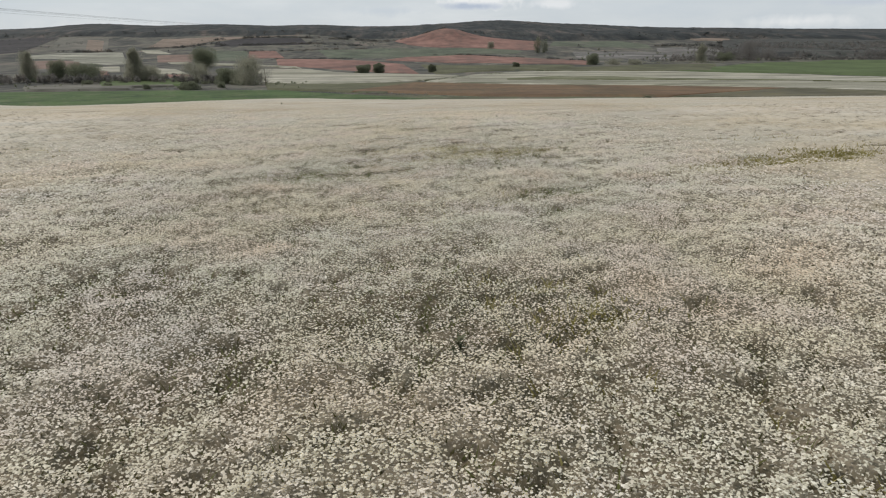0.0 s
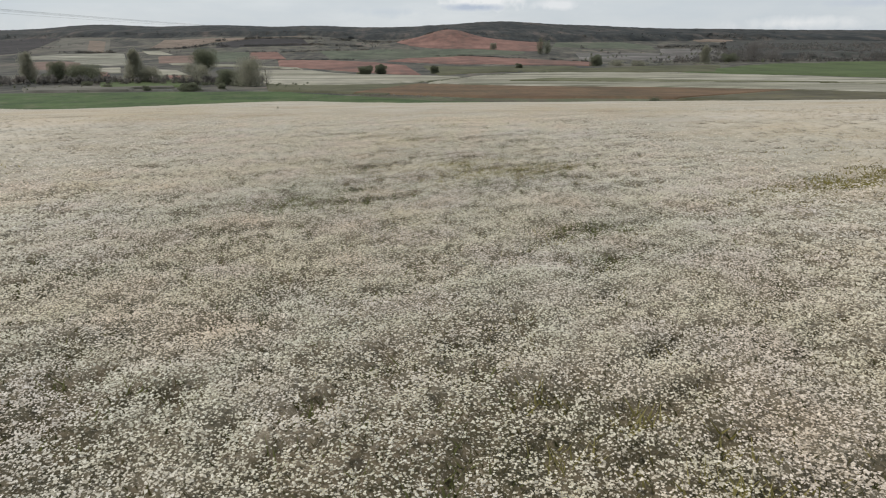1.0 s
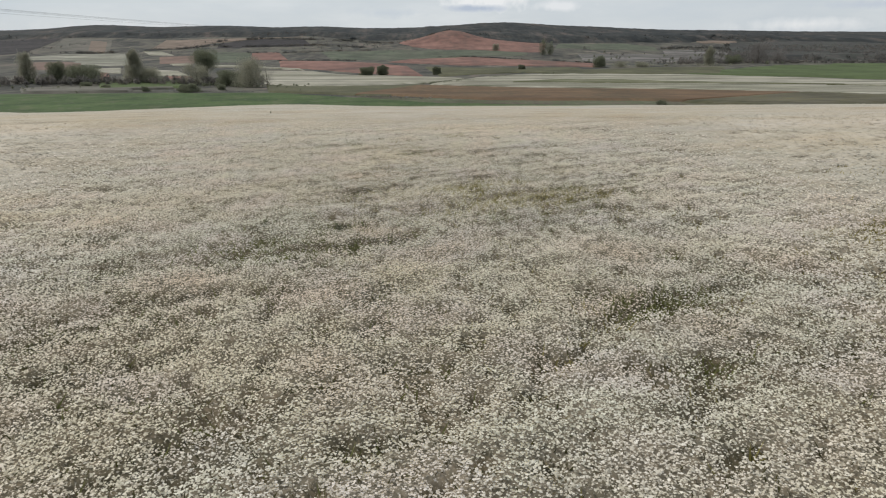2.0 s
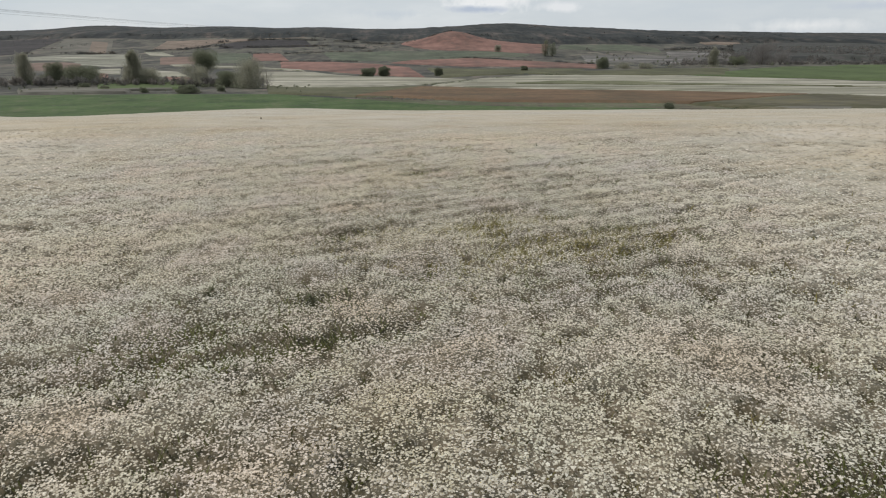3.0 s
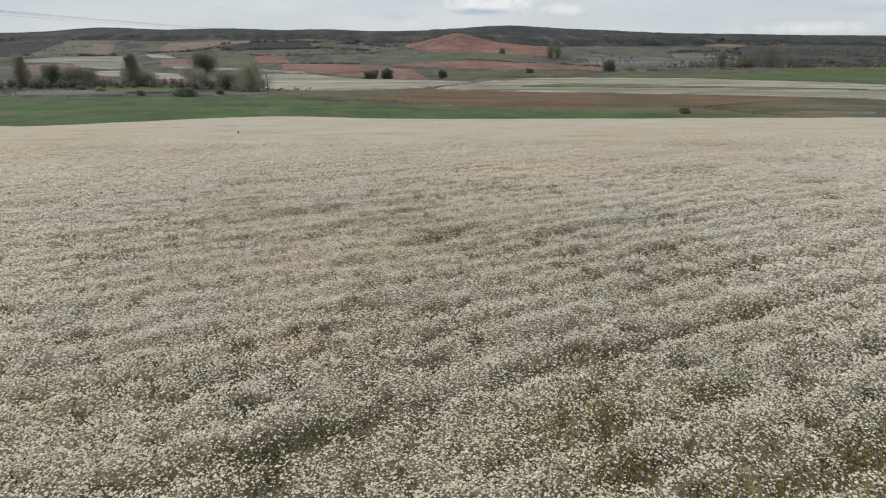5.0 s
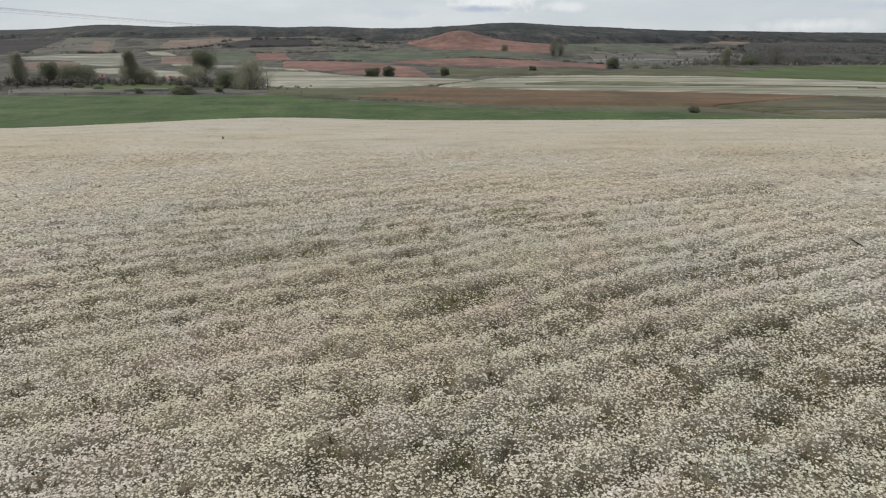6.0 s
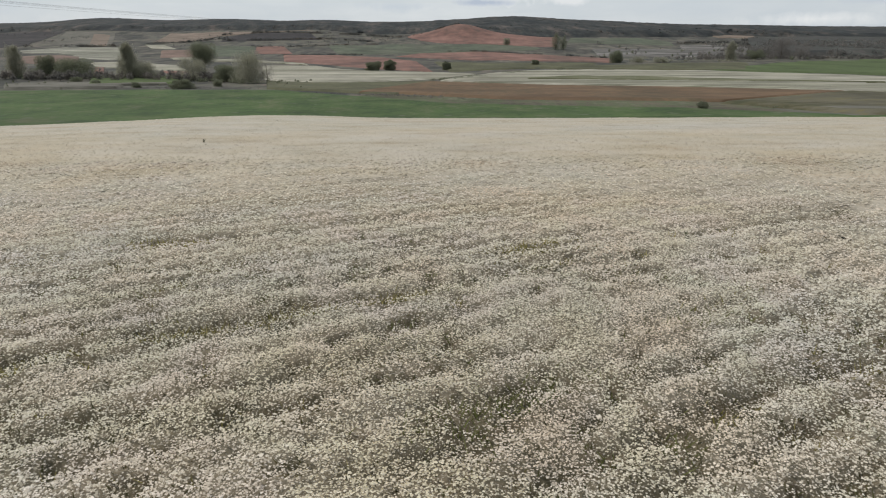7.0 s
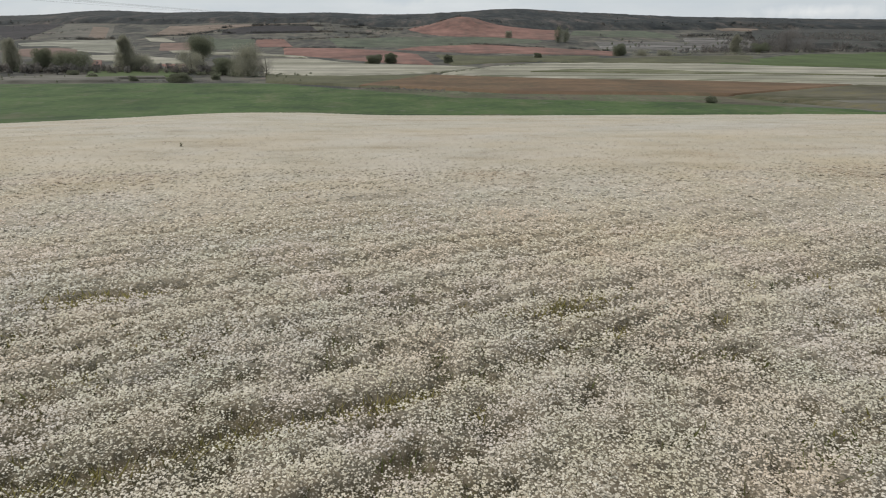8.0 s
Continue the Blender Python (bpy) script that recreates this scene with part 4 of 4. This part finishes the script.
tree("poplar", 137, 617, 11.5, 8.5, M_LEAF_DARK, "slender dark poplar on the far slope", 20, 0.3, count=220, size=0.5)
tree("oak", 95.8, 683, 6.6, 7, M_LEAF_GREY, "grey green tree below the red slope", 21, 0.2, count=500, size=0.5)
tree("oak", 133.7, 449.6, 7.0, 9.8, M_LEAF_DARK, DARK, 22, 0.15, count=1100, low=0.0)
tree("hedge_tree", 148, 450, 3.9, 11, M_LEAF_GREY, "low grey hedge tree", 23, 0.2, count=600, low=0.0)
tree("hedge_tree", 163, 450, 3.6, 10, M_LEAF_GREY, "low grey hedge tree", 24, 0.2, count=600, low=0.0)
tree("poplar", 219, 470, 13.2, 9.5, M_LEAF_GREY, "pointed grey green tree in a tree row", 25, 0.5, count=1000, size=0.4, low=0.02)
tree("oak", 248, 491.7, 6.4, 13, M_LEAF_DARK, "broad dark tree in a tree row", 26, 0.2, count=900, low=0.0)
tree("bare_tree", 271, 499.6, 15.5, 19, M_LEAF_BROWN, "large brown leafless tree in a tree row", 27, 0.25, count=950, size=0.36, low=0.05)
tree("bare_tree", 291, 507.7, 9.6, 15, M_LEAF_BROWN, "smaller brown leafless tree in a tree row", 28, 0.2, count=600, size=0.36, low=0.05)
tree("bush", 60.2, 155, 1.75, 2.5, M_LEAF_DARK, "single dark bush at the edge of a meadow", 29, 0.3, count=420, size=0.16, low=0.0)


# ============ far woods ============
def woods(name, material, label, seed, count, ys, us, tall, keep, sprays=14, fine=1.0):
    """Many far tree crowns, each a ragged clump of sprays."""
    r = np.random.RandomState(seed)
    y = r.uniform(*ys, count)
    x = r.uniform(*us, count) * (y - 26)
    ok = keep(x, y)
    x, y = x[ok], y[ok]
    n = len(x)
    h = tall * r.uniform(0.6, 1.25, n)
    z = terrain(x, y)
    d = r.normal(size=(n, sprays, 3))
    d /= np.linalg.norm(d, axis=2, keepdims=True)
    at = np.stack([x, y, z + h * 0.55], -1)[:, None] + d * (r.rand(n, sprays, 1) ** 0.5) * np.stack([h * 0.42, h * 0.42, h * 0.5], -1)[:, None]
    a = r.normal(size=(n, sprays, 3))
    b = np.cross(a, r.normal(size=(n, sprays, 3)))
    a /= np.linalg.norm(a, axis=2, keepdims=True)
    b /= np.linalg.norm(b, axis=2, keepdims=True)
    s = fine * h[:, None, None] * r.uniform(0.14, 0.30, (n, sprays, 1))
    v = np.stack([at - a * s, at + a * s * 0.6 + b * s, at + a * s * 0.6 - b * s], 2).reshape(-1, 3)
    me = fast_mesh(name, v, np.arange(len(v)).reshape(-1, 3), material)
    return tagged(new(name, me), label, "woods", kind="stuff")


def wood_sheet(name, material, far, near, label, tall, n=420, rows=44):
    """Closed tree canopy of a far wood, humped by its crowns."""
    f, g = polyline(far, n), polyline(near, n)
    t = np.linspace(0, 1, rows)[:, None, None]
    p = g[None] * (1 - t) + f[None] * t
    edge = np.clip(t[..., 0] * 14, 0, 1)
    p[..., 1] += (fbm(p[..., 0], p[..., 1], 30, 90, 4) - 0.5) * 40 * (1 - t[..., 0])
    z = terrain(p[..., 0], p[..., 1]) + tall * edge * (0.62 + 0.30 * fbm(p[..., 0], p[..., 1], 14, 92, 2) + 0.30 * fbm(p[..., 0], p[..., 1], 70, 94, 2)) - 0.4
    me = smooth(fast_mesh(name, np.concatenate([p, z[..., None]], -1).reshape(-1, 3), grid_faces(rows, n), material))
    return tagged(new(name, me), label, "woods", kind="stuff")


LEFT_EDGE = [(-565, 877), (-505, 888), (-440, 915), (-367, 905), (-297, 900), (-225, 920), (-127, 953), (-60, 880), (-15, 850), (10, 840), (40, 850)]
HILL_EDGE = [(30, 860), (62, 850), (80, 842), (100, 832), (128, 822), (163, 800), (229, 816), (285, 821), (359, 833), (411, 868), (462, 828), (537, 766), (720, 729)]
BROWN_EDGE = [(272, 545), (304, 536), (340, 536), (372, 537), (442, 521), (560, 520)]
over = lambda edge, y: [(a * (y - 26) / (b - 26), y) for a, b in edge]
wood_sheet("ridge_wood", M_WOOD_SHEET, over(LEFT_EDGE, 1400), LEFT_EDGE, "dark wood along the far ridge", 6)
wood_sheet("hill_wood", M_WOOD_SHEET, over(HILL_EDGE, 1400), HILL_EDGE, "dark wood on the hill behind the red slope", 7)
wood_sheet("valley_wood", M_BROWN_SHEET, [(378, 760), (450, 783), (505, 786), (537, 770), (627, 740), (760, 740)], BROWN_EDGE, "brown leafless wood along the valley side", 4.5)
woods("ridge_trees", M_WOODS, "tree tops along the far ridge", 50, 3400, (1240, 1390), (-0.8, 0.85), 5.0, lambda x, y: fbm(x, y, 60, 51) > 0.44, 24, 0.5)
woods("ridge_trees", M_WOODS, "scattered trees on the wooded ridge slope", 51, 2600, (900, 1240), (-0.8, 0.02), 4.6, lambda x, y: (y > np.interp(x, [a for a, b in LEFT_EDGE], [b for a, b in LEFT_EDGE]) + 10) & (fbm(x, y * 0.4, 40, 68) > 0.50), 18, 0.55)
woods("hill_trees", M_WOODS, "tree tops of the hill wood", 52, 3000, (830, 1250), (0.06, 0.75), 5.4, lambda x, y: (y > np.interp(x, [a for a, b in HILL_EDGE], [b for a, b in HILL_EDGE]) + 20) & (fbm(x, y, 70, 53) > 0.38), 24, 0.5)
woods("scrub", M_WOODS, "patches of dark scrub on the slopes", 54, 2000, (640, 1010), (-0.75, 0.0), 1.5, lambda x, y: fbm(x, y * 0.5, 30, 55) > 0.63, 14, 0.8)
woods("brush", M_BRUSH, "brown leafless brush along the valley side", 55, 1500, (470, 720), (0.24, 0.64), 2.8, lambda x, y: fbm(x * 0.6, y * 0.4, 30, 59) > 0.55, 26, 0.55)
woods("bushes", M_LEAF_DARK, "dark bushes among the valley fields", 57, 70, (470, 640), (0.24, 0.70), 2.6, lambda x, y: fbm(x, y, 30, 67) > 0.45, 60, 0.45)
woods("valley_trees", M_BRUSH, "leafless tree tops along the valley side", 56, 1500, (520, 700), (0.52, 0.9), 5.4, lambda x, y: fbm(x, y, 40, 57) > 0.40, 50, 0.36)
woods("hedgerow", M_BRUSH, "brown hedgerow along the green field", 58, 420, (488, 506), (0.44, 0.9), 2.4, lambda x, y: fbm(x, y, 25, 61) > 0.45, 60, 0.45)
woods("hedgerow", M_BRUSH, "grey green hedgerow behind the meadow", 60, 190, (300, 318), (-0.72, -0.22), 3.2, lambda x, y: fbm(x, y, 18, 63) > 0.40, 110, 0.38)
woods("rough_bushes", M_LEAF_DARK, "small bushes in the rough grass", 62, 70, (245, 300), (-0.70, -0.15), 1.2, lambda x, y: fbm(x, y, 18, 65) > 0.45, 40, 0.6)


def hedge(points, tall, count, seed, material, label):
    """A broken line of low shrubs along a field boundary."""
    r = np.random.RandomState(seed)
    p = polyline(points, 400)[np.sort(r.randint(0, 400, count))] + r.normal(0, 1.6, (count, 2))
    p = p[value_noise(p[:, 0], p[:, 1], 22, seed) > 0.3]
    n, m = len(p), 34
    h = tall * r.uniform(0.5, 1.3, n)
    at = np.stack([p[:, 0], p[:, 1], terrain(p[:, 0], p[:, 1]) + h * 0.45], -1)[:, None] + r.normal(0, 1, (n, m, 3)) * (h[:, None, None] * np.array([0.55, 0.4, 0.26]))
    a = r.normal(size=(n, m, 3))
    b = np.cross(a, r.normal(size=(n, m, 3)))
    a /= np.linalg.norm(a, axis=2, keepdims=True)
    b /= np.linalg.norm(b, axis=2, keepdims=True)
    q = h[:, None, None] * r.uniform(0.10, 0.22, (n, m, 1))
    v = np.stack([at - a * q, at + a * q * 0.6 + b * q, at + a * q * 0.6 - b * q], 2).reshape(-1, 3)
    return tagged(new("hedge", fast_mesh("hedge", v, np.arange(len(v)).reshape(-1, 3), material)), label, "hedge", group="hedges between the fields", kind="stuff")


hedge([(-344, 641), (-314, 649), (-271, 643), (-257, 684), (-223, 710), (-202, 778)], 2.2, 170, 400, M_WOODS, "dark shrubs along a field boundary")
hedge([(-220, 833), (-181, 887), (-116, 872), (-59, 847), (-4, 774)], 2.6, 150, 401, M_WOODS, "dark shrubs along a field boundary")
hedge([(-192, 739), (-147, 750), (-91, 772), (-39, 723)], 2.2, 120, 402, M_WOODS, "dark shrubs along a field boundary")
hedge([(-152, 646), (-107, 648), (-68, 673), (-15, 690)], 1.6, 80, 403, M_WOODS, "dark shrubs along a field boundary")
hedge([(-12, 567), (54, 593), (80, 575), (119, 537), (144, 497)], 1.3, 200, 404, M_WOODS, "dark shrubs along a field boundary")
hedge([(-97, 541), (-56, 551), (-20, 534)], 1.2, 70, 405, M_WOODS, "dark shrubs along a field boundary")
hedge([(-4, 784), (20, 806), (41, 812), (65, 818)], 1.8, 60, 406, M_WOODS, "dark shrubs along the top of the red slope")
hedge([(12, 305), (28, 318), (46, 336), (67, 362), (91, 377)], 0.9, 170, 408, M_LEAF_DARK, "dark shrubs along a field boundary")
hedge([(-59, 296), (-36, 278), (-17, 286), (8, 300)], 0.7, 150, 409, M_LEAF_DARK, "dark shrubs along a field boundary")
hedge([(-174, 317), (-150, 314), (-126, 314), (-98, 308), (-58, 283)], 1.5, 150, 410, M_LEAF_DARK, "dark brush along the foot of the tree row")
hedge([(118, 456), (151, 462), (197, 463), (232, 464)], 1.6, 80, 411, M_LEAF_GREY, "grey brush along a field boundary")
hedge([(272, 701), (334, 720), (349, 669), (355, 629)], 2.6, 90, 412, M_WOODS, "dark shrubs along a field boundary")
hedge([(372, 760), (413, 742), (441, 706)], 3.0, 80, 413, M_WOODS, "dark shrubs along a field boundary")
hedge([(80, 164), (85, 158), (91, 155)], 0.4, 90, 414, M_LEAF_DARK, "dark rough weeds beside a bare track")
hedge([(-13, 217), (-1, 208), (8, 203)], 0.5, 60, 415, M_LEAF_BROWN, "brown rough weeds in the valley")
hedge([(-44, 240), (-28, 226), (-14, 214), (2, 203), (18, 192)], 0.4, 80, 416, M_BRUSH, "grey brown rough weeds above the meadow")
hedge([(-150, 262), (-125, 258), (-98, 256), (-60, 252), (-40, 246)], 0.45, 90, 417, M_BRUSH, "grey brown rough weeds above the meadow")

# ============ power line ============
CABLES = ((-190.0, -203.0, 0.0), (-183.0, -193.0, 0.5), (-172.5, -180.5, 0.1), (-165.0, -168.0, -0.3))  # x at both ends, lift
line = tagged(new("power_line"), "thin overhead power cables crossing the sky", "power line")
for k in range(4):
    run = []
    for i in range(25):
        w = i / 24
        run.append((CABLES[k][0] + (CABLES[k][1] - CABLES[k][0]) * w, 120 + 640 * w, 18.2 + CABLES[k][2] + 9.2 * w - 0.9 * (1 - (2 * w - 1) ** 2)))
    v, f = tube(run, [0.042] * 25, 5)
    part("cable", fast_mesh("cable", v, f, M_WIRE), line)
